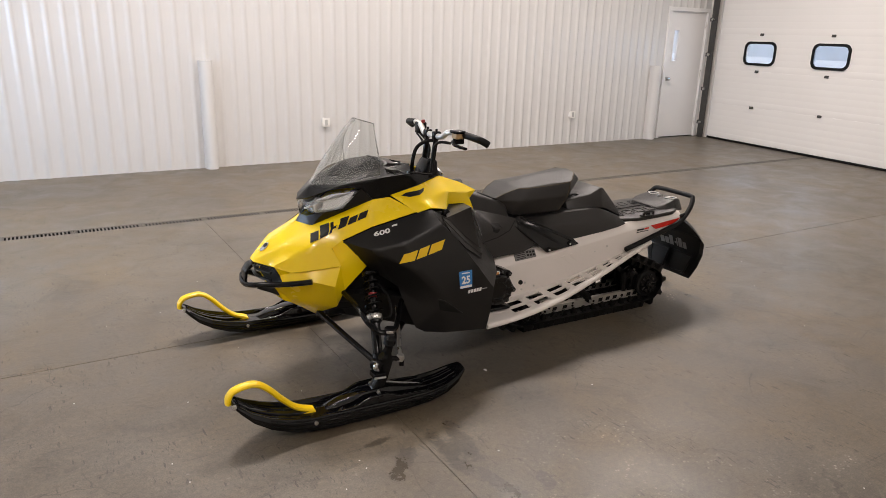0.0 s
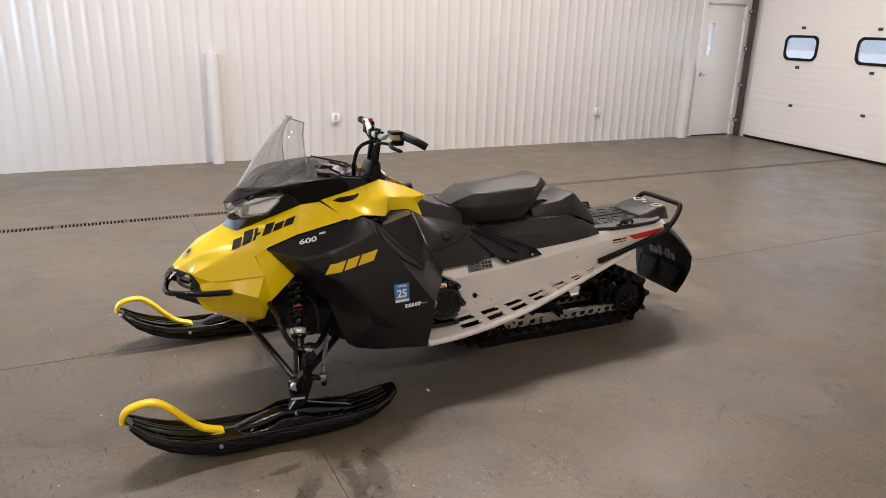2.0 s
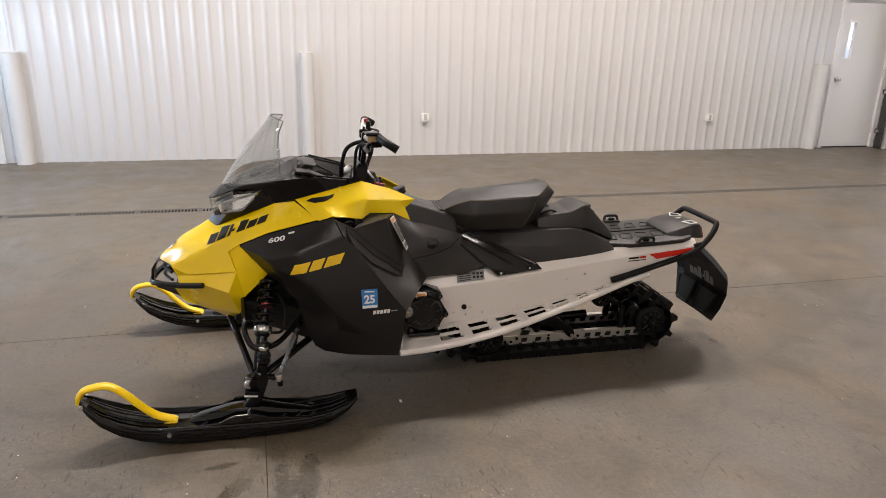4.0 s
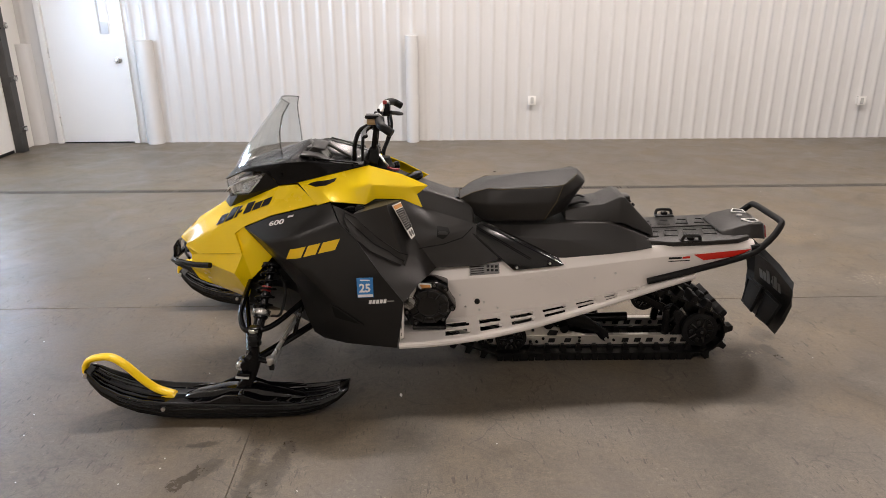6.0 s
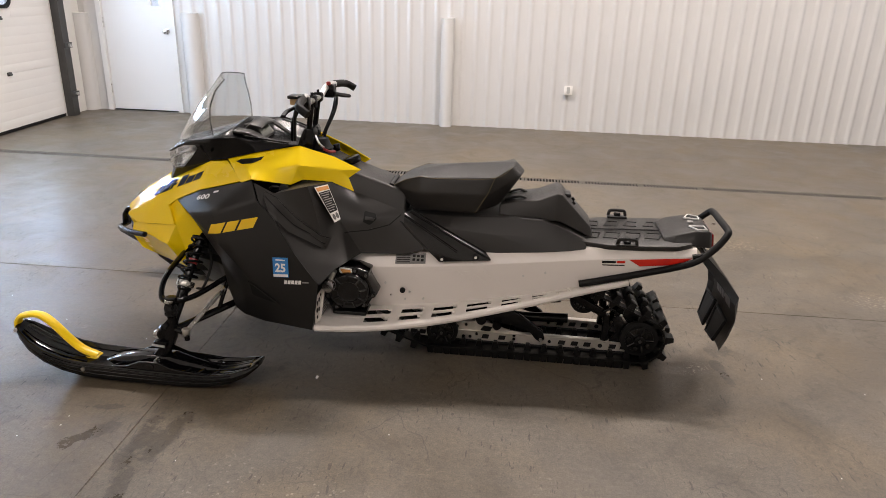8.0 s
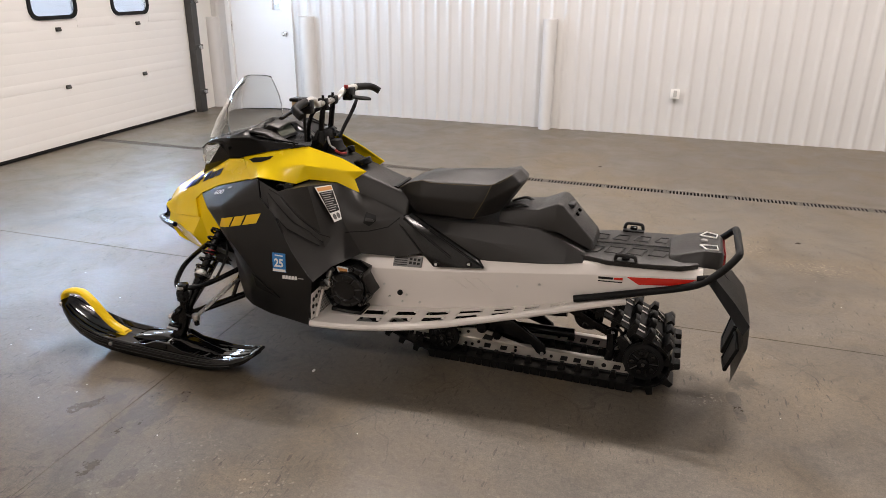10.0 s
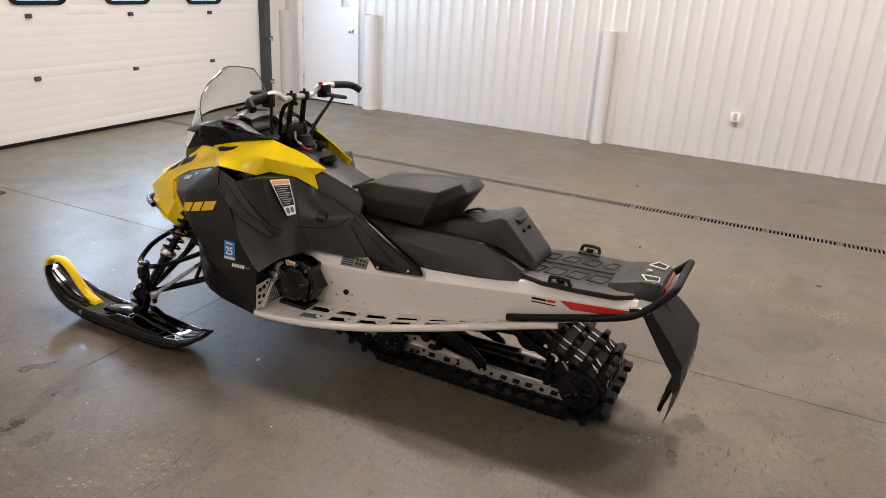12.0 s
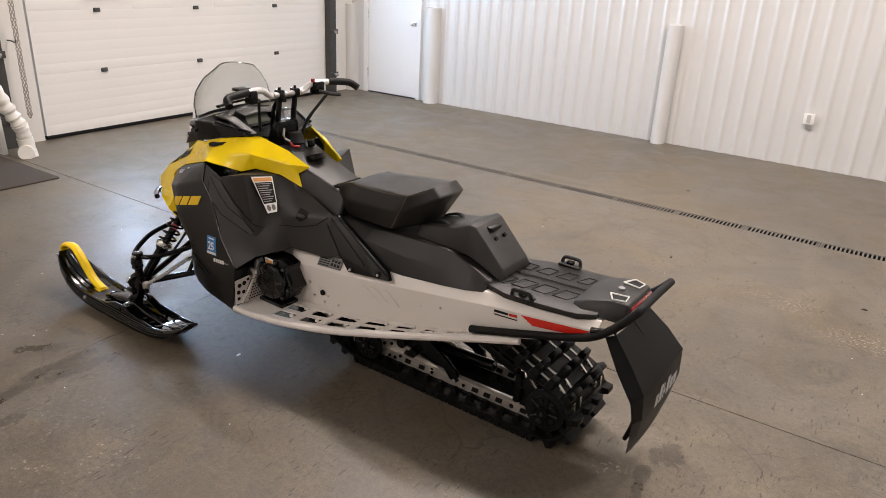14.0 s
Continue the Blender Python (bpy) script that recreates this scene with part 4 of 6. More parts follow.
for s in (-1, 1):
    hl = part("headlight", shell(dict(a=(.503, .005, .826), a2=(.528, .070, .842), b=(.602, .130, .884), c=(.730, .203, .906), d=(.650, .186, .814), e=(.582, .126, .794), f=(.526, .05, .768), g=(.514, .005, .768)), ["a a2 f g", "a2 b e f", "b c d e"], sides=(s,), bev=.003, thick=.003), LENS, sled, "clear headlight lens")
    part("reflector_bowl", shell(dict(a=(.540, .012, .820), a2=(.553, .060, .832), b=(.622, .112, .870), c=(.715, .180, .890), d=(.665, .165, .822), e=(.605, .112, .800), f=(.556, .050, .778), g=(.550, .012, .778)), ["a a2 f g", "a2 b e f", "b c d e"], sides=(s,), bev=.004, thick=.003), REFLECTOR, hl, "bright reflector behind the lens")
    # white block and strips added behind the lens to brighten it
    part("lens_bright_block", prism([(.545, .822), (.595, .848), (.600, .815), (.553, .790)], s * .03, s * .098, "y", .004), OUTLET, hl)
    for guide in (((.522, .045, .800), (.540, .072, .815), (.600, .118, .848), (.690, .178, .888)), ((.560, .085, .788), (.600, .120, .800), (.650, .170, .822), (.700, .190, .872))):
        part("lens_bright_strip", tube([(u, s * v, w) for u, v, w in guide], .0045, 8, 4), OUTLET, hl, "white strip added to brighten the lens")
    part("fairing_screw", disc((1.10, s * .195, .935), (0, s, 0.2), .007, .012, 10), BLACK_STEEL, pod)
    part("fairing_screw", disc((.80, s * .235, .905), (-.3, s, 0), .006, .012, 10), BLACK_STEEL, pod)
gauge = part("gauge", loft([[(.968 + d, -.086, .922), (.968 + d, .086, .922), (.912 + d, .076, .990), (.912 + d, -.076, .990)] for d in (-.045, .0)], .008), BLACK_PANEL, sled, "dashboard gauge in a black housing")
part("gauge_screen", loft([[(.960 + d, -.066, .936), (.960 + d, .066, .936), (.924 + d, .060, .980), (.924 + d, -.060, .980)] for d in (.002, .006)]), GLOW_SCREEN, gauge, "grey-green display")
visor = part("gauge_visor", loft([[(.872 + .012 * abs(t), .098 * t, .968), (.905 + .010 * abs(t), .090 * t, 1.003 - .010 * abs(t)), (.962, .084 * t, .992 - .010 * abs(t)), (.966, .084 * t, .984 - .010 * abs(t)), (.915, .086 * t, .984 - .012 * abs(t))] for t in (-1, -.5, 0, .5, 1)], .003), GREY_GRAIN, gauge, "charcoal visor over the display")
for s in (-1, 1):
    # angular shoulders that run back from the visor beside the display
    part("dash_shoulder", loft([[(u, s * (v - a), w - .012), (u, s * (v - a), w), (u, s * (v + a), w - .004), (u, s * (v + a), w - .014)] for u, v, w, a in ((.875, .150, .984, .030), (.935, .135, .974, .026), (1.00, .118, .940, .020), (1.05, .100, .915, .014))], .003), GREY_GRAIN, pod)
    part("dash_seam", tube([(.945, s * .235, .972), (1.03, s * .205, .955), (1.11, s * .170, .938)], .004, 6, 3), GLOSS_BLACK, pod)

ROWS_C = ((.564, .900), (.626, .996), (.692, 1.080), (.750, 1.148), (.782, 1.193))
ROWS_E = ((.812, .232, .966), (.808, .238, 1.026), (.806, .222, 1.080), (.812, .176, 1.137), (.832, .114, 1.179))
rings = []
for (cu, cw), (eu, ev, ew) in zip(ROWS_C, ROWS_E):
    rings.append([(cu + (eu - cu) * abs(t) ** 1.9, .93 * ev * t - .014, cw + (ew - cw) * abs(t) ** 1.9) for t in (k / 10 for k in range(-10, 11))])
_ws = loft(rings, close=False)
bmesh.ops.subdivide_edges(_ws, edges=_ws.edges[:], cuts=1, use_grid_fill=True, smooth=0.3)
bmesh.ops.solidify(_ws, geom=_ws.faces[:], thickness=0.004)
shield = part("windshield", _ws, SHIELD, sled, "clear smoked windshield with a flat top", 60)
shield.visible_shadow = False
part("windshield_edge", tube([rings[0][0]] + [r[0] for r in rings[1:]] + rings[-1][1:-1] + [r[-1] for r in rings[::-1]], .0028, 6), SHIELD, shield)

# steering
steer = part("steering_post", loft([[(u - a, -b, w), (u + a, -b, w), (u + a, b, w), (u - a, b, w)] for u, w, a, b in ((1.165, .86, .035, .07), (1.180, .93, .030, .06), (1.188, .965, .022, .055), (1.190, .975, .016, .05))], .006), BLACK_STEEL, sled, "black steering riser")
for s in (-1, 1):
    part("riser", loft([[(u - .011, s * .045 - .008, w), (u + .011, s * .045 - .008, w), (u + .011, s * .045 + .008, w), (u - .011, s * .045 + .008, w)] for u, w in ((1.186, .95), (1.197, 1.03), (1.206, 1.085))], .003), BLACK_STEEL, steer)
    part("bar_clamp", box(1.186, 1.226, s * .045 - .016, s * .045 + .016, 1.072, 1.112, .007), BLACK_STEEL, steer)
    part("clamp_bolt", disc((1.206, s * .045, 1.117), (0, 0, 1), .006, .012, 8), BLACK_STEEL, steer)
bar = part("handlebar", tube([(1.236, -.30, 1.120), (1.226, -.21, 1.126), (1.214, -.145, 1.118), (1.207, -.10, 1.093), (1.205, -.05, 1.090), (1.205, .05, 1.090), (1.207, .10, 1.093), (1.214, .145, 1.118), (1.226, .21, 1.126), (1.236, .30, 1.120)], .0135, 12, 5), BAR_METAL, sled, "bare aluminium handlebar")
for s in (-1, 1):
    part("grip", tube([(1.229, s * .245, 1.124), (1.238, s * .32, 1.119), (1.248, s * .365, 1.114), (1.264, s * .385, 1.106), (1.290, s * .395, 1.090)], [.0165] * 21, 12, 5), RUBBER, bar, "black rubber grip with a hooked end")
part("crossbar_pad", tube([(1.213, -.085, 1.092), (1.213, .085, 1.092)], .011, 10), ALUMINIUM, bar)
part("brake_lever", tube([(1.195, -.235, 1.090), (1.175, -.29, 1.080), (1.185, -.37, 1.074)], [.011] * 11, 8, 5, .6), BLACK_STEEL, bar, "black brake lever")
part("switch_block", box(1.205, 1.250, -.245, -.205, 1.075, 1.130, .006), BLACK_STEEL, bar)
part("switch_block", box(1.205, 1.250, .150, .205, 1.075, 1.132, .006), BLACK_STEEL, bar)
part("throttle_lever", tube([(1.248, .165, 1.092), (1.278, .20, 1.082), (1.290, .26, 1.072)], [.016, .018, .016], 8, 0, .55), RUBBER, bar, "black thumb throttle")
part("kill_switch", disc((1.228, .150, 1.138), (0, 0, 1), .010, .016, 12, .003), KILL_RED, bar, "red stop switch")
res = part("brake_reservoir", box(1.184, 1.226, -.280, -.232, 1.104, 1.130, .006), AMBER, bar, "amber brake fluid reservoir")
part("reservoir_cap", box(1.178, 1.232, -.288, -.224, 1.129, 1.142, .004), BLACK_STEEL, res)
part("brake_hose", tube([(1.19, -.20, 1.085), (1.155, -.155, 1.085), (1.135, -.14, 1.06), (1.128, -.135, 1.0), (1.125, -.13, .94)], .007, 8, 5), RUBBER, sled)
part("grab_hoop", tube([(1.078, -.02, .915), (1.082, -.02, .985), (1.105, -.02, 1.045), (1.150, -.03, 1.072), (1.20, -.05, 1.078)], .0095, 8, 5), BLACK_STEEL, sled)
part("throttle_cable", tube([(1.225, .19, 1.085), (1.235, .13, 1.05), (1.23, .085, 1.01), (1.205, .06, .95), (1.20, .05, .91)], .007, 8, 5), RUBBER, sled)
part("throttle_cable", tube([(1.215, .20, 1.08), (1.222, .12, 1.03), (1.215, .075, .99), (1.19, .06, .93)], .005, 8, 5), RUBBER, sled)

bar.scale = (1, .95, 1)
steer.location, bar.location = (-.020, -.020, .012), (-.020, -.026, .012)

# console between the cowls: key, red starter pull, filler cap
console = part("console", loft([[(u, -a, w0), (u, -b, w1), (u, b, w1), (u, a, w0)] for u, a, b, w0, w1 in ((1.14, .15, .11, .80, .875), (1.22, .145, .10, .78, .875), (1.33, .14, .10, .72, .825), (1.45, .15, .095, .62, .785), (1.60, .17, .09, .58, .735))], .014, 3), GREY_GRAIN, sled, "charcoal tank cover between cowls")
part("filler_cap", disc((1.335, 0, .838), (-.35, 0, 1), .042, .03, 18, .006), BLACK_STEEL, console, "black ribbed filler cap")
part("starter_handle", tube([(1.225, -.045, .890), (1.255, -.06, .885), (1.27, -.035, .88)], .006, 8, 4), KILL_RED, console, "red pull handle")
part("key_switch", disc((1.255, .05, .880), (-.2, 0, 1), .017, .03, 12, .003), BLACK_STEEL, console)
part("steering_boot", loft([[(1.20 + r * 1.1 * math.cos(t), r * math.sin(t), w) for t in (k * math.pi / 8 for k in range(16))] for w, r in ((.86, .055), (.88, .045), (.89, .05), (.905, .038), (.93, .03))]), RUBBER, console)
part("cable_clip", tube([(1.19, -.05, .95), (1.215, -.075, .92), (1.225, -.05, .90)], .005, 6, 4), CHROME, console)

# seat and tail plastics
SEAT = dict(C0=(1.528, 0, .750), C1=(1.598, 0, .792), C2=(1.661, 0, .822), C3=(1.84, 0, .857), C4=(2.00, 0, .868), TC=(2.062, 0, .872), S0=(1.530, .060, .750), S1=(1.590, .095, .789), S2=(1.659, .118, .814), S3=(1.735, .134, .814),
            S4=(1.978, .150, .834), T4=(2.046, .080, .866), M1=(1.568, .092, .748), M2=(1.665, .148, .748), M3=(1.948, .166, .760), R4=(2.084, .085, .832), RC=(2.098, 0, .834), B0=(1.548, .068, .724), B1=(1.640, .122, .668),
            B4=(1.900, .152, .676), BR=(1.995, .090, .700), BC=(2.005, 0, .700), D0=(1.545, 0, .724), D1=(1.640, 0, .668), D4=(1.900, 0, .676))
_seat = moulded(SEAT, ["C0 C1 S1 S0", "C1 C2 S2 S1", "C2 C3 S3 S2", "C3 C4 S4 S3", "C4 TC T4 S4", "S0 S1 M1 B0", "S1 S2 M2 M1", "S2 S3 M2", "S3 S4 M3 M2", "M1 M2 B1 B0", "M2 M3 B4 B1", "S4 T4 R4 M3", "T4 TC RC R4",
                       "M3 R4 BR B4", "R4 RC BC BR", "B0 B1 D1 D0", "B1 B4 D4 D1", "B4 BR BC D4", "C0 S0 B0 D0"], 0, (-1, 1), 3, 1.05)
seat = part("seat", _seat, SEAT_VINYL, sled, "black vinyl saddle with ochre stitching", 40)
_sb = bmesh.new()
_sb.from_mesh(seat.data)
_stree = BVHTree.FromBMesh(_sb)
_sb.free()


def stitch(names, s):
    """A line of thread lying on the saddle between named corners."""
    line = smooth_path([(SEAT[k][0], s * SEAT[k][1], SEAT[k][2]) for k in names.split()], 8)
    pts = []
    for p in line:
        q, nrm, _, _ = _stree.find_nearest(p)
        pts.append(q + nrm * (.0008 if nrm.dot(p - Vector((1.85, 0, .76))) > 0 else -.0008))
    part("stitching", tube(pts, .0011, 5), STITCH, seat)


for s in (-1, 1):
    stitch("S0 S1 S2 S3 S4 T4", s)
    stitch("S4 M3 B4", s)
part("seat_pin", disc((1.528, 0, .755), (0, 1, 0), .012, .16, 10), BLACK_STEEL, seat)
tail = part("seat_base", loft([[(u, -c, w2), (u, -b, w1), (u, -a, w0), (u, a, w0), (u, b, w1), (u, c, w2)] for u, a, w0, b, w1, c, w2 in
                               ((1.60, .12, .650, .17, .630, .185, .560), (1.80, .14, .655, .185, .615, .205, .520), (2.00, .15, .668, .190, .600, .208, .525), (2.19, .15, .665, .185, .600, .205, .540), (2.30, .145, .622, .175, .585, .200, .552), (2.372, .14, .588, .165, .575, .19, .562))], .004, 2), GREY_GRAIN, sled, "charcoal seat base", 14)
tbox = part("tail_box", loft([[(u, -a, w0), (u, -b, w1), (u, b, w1), (u, a, w0)] for u, a, b, w0, w1 in ((2.000, .115, .085, .655, .705), (2.06, .122, .095, .655, .722), (2.165, .125, .100, .655, .735), (2.238, .125, .100, .655, .768), (2.262, .122, .095, .650, .762), (2.392, .115, .090, .590, .625), (2.40, .11, .085, .585, .600))], .007, 3), GREY_GRAIN, sled, "charcoal tail box behind the saddle")
part("latch", box(2.27, 2.30, -.035, .035, .735, .752, .004), BLACK_PANEL, tbox)
for s in (-1, 1):
    part("screw", disc((2.315, s * .03, .712), (.75, 0, .65), .008, .012, 10), BLACK_STEEL, tbox)
    part("seat_strap", tube([(2.02, s * .05, .715), (2.08, s * .055, .735), (2.12, s * .05, .722)], .010, 8, 4, .5), RUBBER, tbox)
    # slanted black brace from seat to tunnel: a plate with raised edges and a middle rib
    rim_ = ((1.565, .655, .176), (1.637, .682, .168), (1.955, .535, .226), (1.982, .506, .240), (1.765, .486, .246), (1.705, .538, .232))
    br = part("brace", loft([[(u, s * (v + o), w) for u, w, v in rim_] for o in (-.008, .010)], .003), GLOSS_BLACK, sled, "gloss black slanted brace")
    for a_, b_, r_ in (((1.630, .179, .675), (1.972, .247, .512), .0055), ((1.572, .187, .650), (1.712, .243, .534), .005), ((1.606, .184, .660), (1.838, .240, .532), .0065)):
        part("brace_rib", tube([(a_[0], s * a_[1], a_[2]), (b_[0], s * b_[1], b_[2])], r_, 8, 0, .8), GLOSS_BLACK, br)
    for u, w in ((1.777, .500), (1.918, .516)):
        bo = part("bolt", disc((u, s * (.252 - .05 * (u - 1.777)), w), (0, 1, .25 * s), .013, .010, 14, .003), BLACK_STEEL, br)
        part("bolt_socket", disc((u, s * (.258 - .05 * (u - 1.777)), w), (0, 1, .25 * s), .006, .006, 8), CHROME, bo)

# tunnel with running boards
tunnel = part("tunnel", loft([[(u, -h, wb), (u, -h - .002, wc), (u, .031 - h, wt), (u, h - .031, wt), (u, h + .002, wc), (u, h, wb), (u, h - .005, wb), (u, h - .005, wc - .004), (u, h - .035, wt - .006), (u, .035 - h, wt - .006), (u, .005 - h, wc - .004), (u, .005 - h, wb)]
                              for u, h, wb, wc, wt in ((1.30, .243, .237, .418, .470), (1.42, .243, .242, .434, .482), (1.735, .241, .277, .457, .512), (1.889, .236, .298, .473, .526), (2.134, .226, .342, .500, .547), (2.370, .213, .395, .524, .566), (2.56, .207, .445, .546, .577), (2.82, .192, .528, .564, .588))], .003, 2), SILVER, sled, "warm silver sheet tunnel")
EDGE = ((1.278, .455, .243), (1.42, .455, .252), (1.60, .440, .270), (1.80, .405, .297), (2.00, .358, .334), (2.20, .308, .374), (2.40, .256, .417), (2.552, .222, .448))
INNER = ((1.278, .240, .247), (1.42, .243, .252), (1.60, .242, .270), (1.80, .240, .295), (2.00, .232, .329), (2.20, .223, .367), (2.40, .212, .411), (2.545, .207, .446))


def along(rows, u):
    for (a, p, q), (b, r, t) in zip(rows[:-1], rows[1:]):
        if u <= b:
            k = (u - a) / (b - a)
            return p + (r - p) * k, q + (t - q) * k
    return rows[-1][1:]


def board_strip(u0, u1, f0, f1, s, drop=0.0):
    """A piece of running board from u0 to u1, between the fractions f0 and f1 of its width."""
    bm = bmesh.new()
    n = max(1, int((u1 - u0) / .05))
    rows = []
    for k in range(n + 1):
        u = u0 + (u1 - u0) * k / n
        (vi, wi), (vo, wo) = along(INNER, u), along(EDGE, u)
        ring = []
        for f_, d in ((f0, 0), (f1, 0), (f1, -.005), (f0, -.005)):
            ring.append(bm.verts.new((u, s * (vi + (vo - vi) * f_), wi + (wo - wi) * f_ + d - drop)))
        rows.append(ring)
    for a, b in zip(rows[:-1], rows[1:]):
        for k in range(4):
            bm.faces.new((a[k], a[(k + 1) % 4], b[(k + 1) % 4], b[k]))
    bm.faces.new(rows[0])
    bm.faces.new(rows[-1])
    return bm


for s in (-1, 1):
    rb = part("running_board", tube([(u, s * (v - .006), w - .010) for u, v, w in EDGE], .0145, 10, 3), SILVER, sled, "silver running board with punched slots")
    part("inner_strip", board_strip(1.29, 2.54, 0, .22, s), SILVER, rb)
    part("middle_strip", board_strip(1.29, 2.45, .45, .57, s), SILVER, rb)
    part("outer_strip", board_strip(1.29, 2.54, .81, 1.0, s), SILVER, rb)
    part("front_plate", board_strip(1.28, 1.47, 0, 1.0, s, .001), SILVER, rb)
    for k, u in enumerate((1.595, 1.73, 1.87, 2.015, 2.14, 2.24, 2.34)):
        part("cross_strip", board_strip(u - .022, u + .022, .1, .95, s, .0005), SILVER, rb)
        for f_ in (.31, .73):
            (vi, wi), (vo, wo) = along(INNER, u - .03), along(EDGE, u - .03)
            part("grip_tooth", box(u - .035, u - .020, s * (vi + (vo - vi) * f_) - .006, s * (vi + (vo - vi) * f_) + .006, wi + .0, wi + .012, .002), SILVER, rb)
    # perforated toe guard in front of the footwell
    tg = part("toe_guard", prism([(s * v, w) for v, w in ((.450, .252), (.446, .362), (.350, .368), (.418, .250))], 1.282, 1.286, "x", .001, 1), SILVER, sled, "silver perforated toe guard")
    for v, w, r in ((.432, .275, .008), (.432, .305, .010), (.425, .335, .010), (.405, .30, .009), (.400, .34, .010), (.378, .352, .007)):
        part("hole", disc((1.2865, s * v, w), (1, 0, 0), r, .002, 10), BLACK_INK, tg)
    part("guard_strut", tube([(1.290, s * .418, .250), (1.290, s * .335, .370)], .006, 8, 0, .6), SILVER, tg)
    part("guard_mesh", prism([(s * v, w) for v, w in ((.405, .248), (.332, .362), (.305, .350), (.290, .246))], 1.286, 1.289, "x", .001, 1), SILVER, tg, "finely perforated sheet")
    for j in range(8):
        w = .258 + .0125 * j
        v0, v1 = .297 + (w - .246) * .08, .395 - (w - .25) * .62
        for i in range(8):
            v = v0 + (i + .5 * (j % 2)) * .0135
            if v < v1:
                part("hole", disc((1.2895, s * v, w), (1, 0, 0), .0048, .0015, 6), BLACK_INK, tg)
    # prints, rivets, pressed strokes on the tunnel side
    lab = decal("tunnel_label", [[(1.577, .457), (1.705, .466), (1.705, .504), (1.577, .493)]], LABEL_GREY, tunnel, tunnel, s, .008, label="grey maker's plate with print lines", thick=.007)
    for k in range(4):
        decal("print_line", [[(1.583, .462 + .008 * k), (1.640, .466 + .008 * k), (1.640, .469 + .008 * k), (1.583, .465 + .008 * k)]], BLACK_INK, tunnel, lab, s, .0096)
    for k in range(3):
        for j in range(2):
            decal("print_line", [[(1.650 + .018 * k, .472 + .014 * j), (1.662 + .018 * k, .473 + .014 * j), (1.662 + .018 * k, .482 + .014 * j), (1.650 + .018 * k, .481 + .014 * j)]], BLACK_INK, tunnel, lab, s, .0096)
    ds = decal("dealer_sticker", [[(2.436, .504), (2.533, .508), (2.533, .534), (2.436, .530)]], SILVER, tunnel, tunnel, s, label="small dealer sticker")
    decal("print_line", [[(2.438, .518), (2.494, .520), (2.494, .529), (2.438, .527)]], BLACK_INK, tunnel, ds, s, .0036)
    decal("print_line", [[(2.498, .520), (2.531, .522), (2.531, .532), (2.498, .529)]], RED, tunnel, ds, s, .0036)
    decal("print_line", [[(2.438, .507), (2.531, .510), (2.531, .514), (2.438, .511)]], BLACK_INK, tunnel, ds, s, .0036)
    decal("side_reflector", [[(2.546, .538), (2.800, .557), (2.745, .526), (2.592, .511)]], RED, tunnel, tunnel, s, .003, "long red wedge reflector")
    for u_ in (1.818, 1.872, 1.930):
        decal("pressed_stroke", [[(u_, .440 + .1 * (u_ - 1.818)), (u_ + .026, .444 + .1 * (u_ - 1.818)), (u_ + .090, .402), (u_ + .066, .397)]], SILVER, tunnel, tunnel, s, .0035, thick=.003)
    part("plug", disc((1.610, s * .246, .341), (0, 1, 0), .012, .01, 12), RUBBER, tunnel)
    for u, w in ((1.365, .455), (1.535, .37), (1.56, .315), (1.64, .335), (1.70, .308), (2.12, .44), (1.62, .30), (2.21, .46)):
        part("rivet", disc((u, s * (.2455 if u < 1.75 else .2265), w), (0, 1, 0), .005, .005, 8), CHROME, tunnel)

# clutch-side engine cover in the footwell
FLANGE = [(1.372, .470), (1.429, .469), (1.484, .450), (1.476, .421), (1.499, .378), (1.518, .350), (1.495, .332), (1.474, .291), (1.324, .267), (1.292, .324), (1.300, .400), (1.335, .452)]
cov = part("engine_cover", prism(FLANGE, -.335, -.245, "y", .006), GLOSS_BLACK, sled, "gloss black engine cover with bolted ears")
part("cover_drum", loft([[(1.400 + r * math.cos(t), -v, .365 + r * .94 * math.sin(t)) for t in (k * math.pi / 14 for k in range(28))] for v, r in ((.335, .088), (.352, .086), (.360, .078), (.361, .050), (.354, .046), (.354, .020))], .002), GLOSS_BLACK, cov)
for k in range(9):
    t = radians(40 * k + 12)
    part("cover_rib", tube([(1.400 + .048 * math.cos(t), -.359, .365 + .045 * math.sin(t)), (1.400 + .082 * math.cos(t), -.357, .365 + .077 * math.sin(t))], .005, 6), GLOSS_BLACK, cov)
for u, w in ((1.472, .438), (1.500, .350), (1.462, .302), (1.345, .285), (1.308, .335), (1.425, .456)):
    eb = part("cover_ear", disc((u, -.338, w), (0, 1, 0), .013, .012, 12, .003), GLOSS_BLACK, cov)
    part("ear_bolt", disc((u, -.346, w), (0, 1, 0), .006, .006, 8), DARK_STEEL, eb)
part("cover_foot", box(1.330, 1.474, -.358, -.26, .258, .276, .006), GLOSS_BLACK, cov)
part("cover_label", prism([(1.357, .462), (1.366, .466), (1.408, .462), (1.415, .456), (1.412, .440), (1.372, .437), (1.360, .444)], -.340, -.335, "y", .001, 1), WHITE_INK, cov, "white-edged label")
part("cover_label_print", prism([(1.363, .460), (1.406, .457), (1.409, .444), (1.373, .442)], -.3415, -.3395), ORANGE_INK, cov)
part("starter_housing", tube([(1.320, -.388, .392), (1.321, -.384, .392), (1.321, -.365, .392), (1.324, -.25, .395)], [.022, .026, .028, .028], 18), ALUMINIUM, cov, "bare metal drum beside the cover")
part("starter_bracket", prism([(1.312, .410), (1.334, .412), (1.350, .446), (1.340, .458), (1.326, .448)], -.368, -.335, "y", .003), ALUMINIUM, cov)


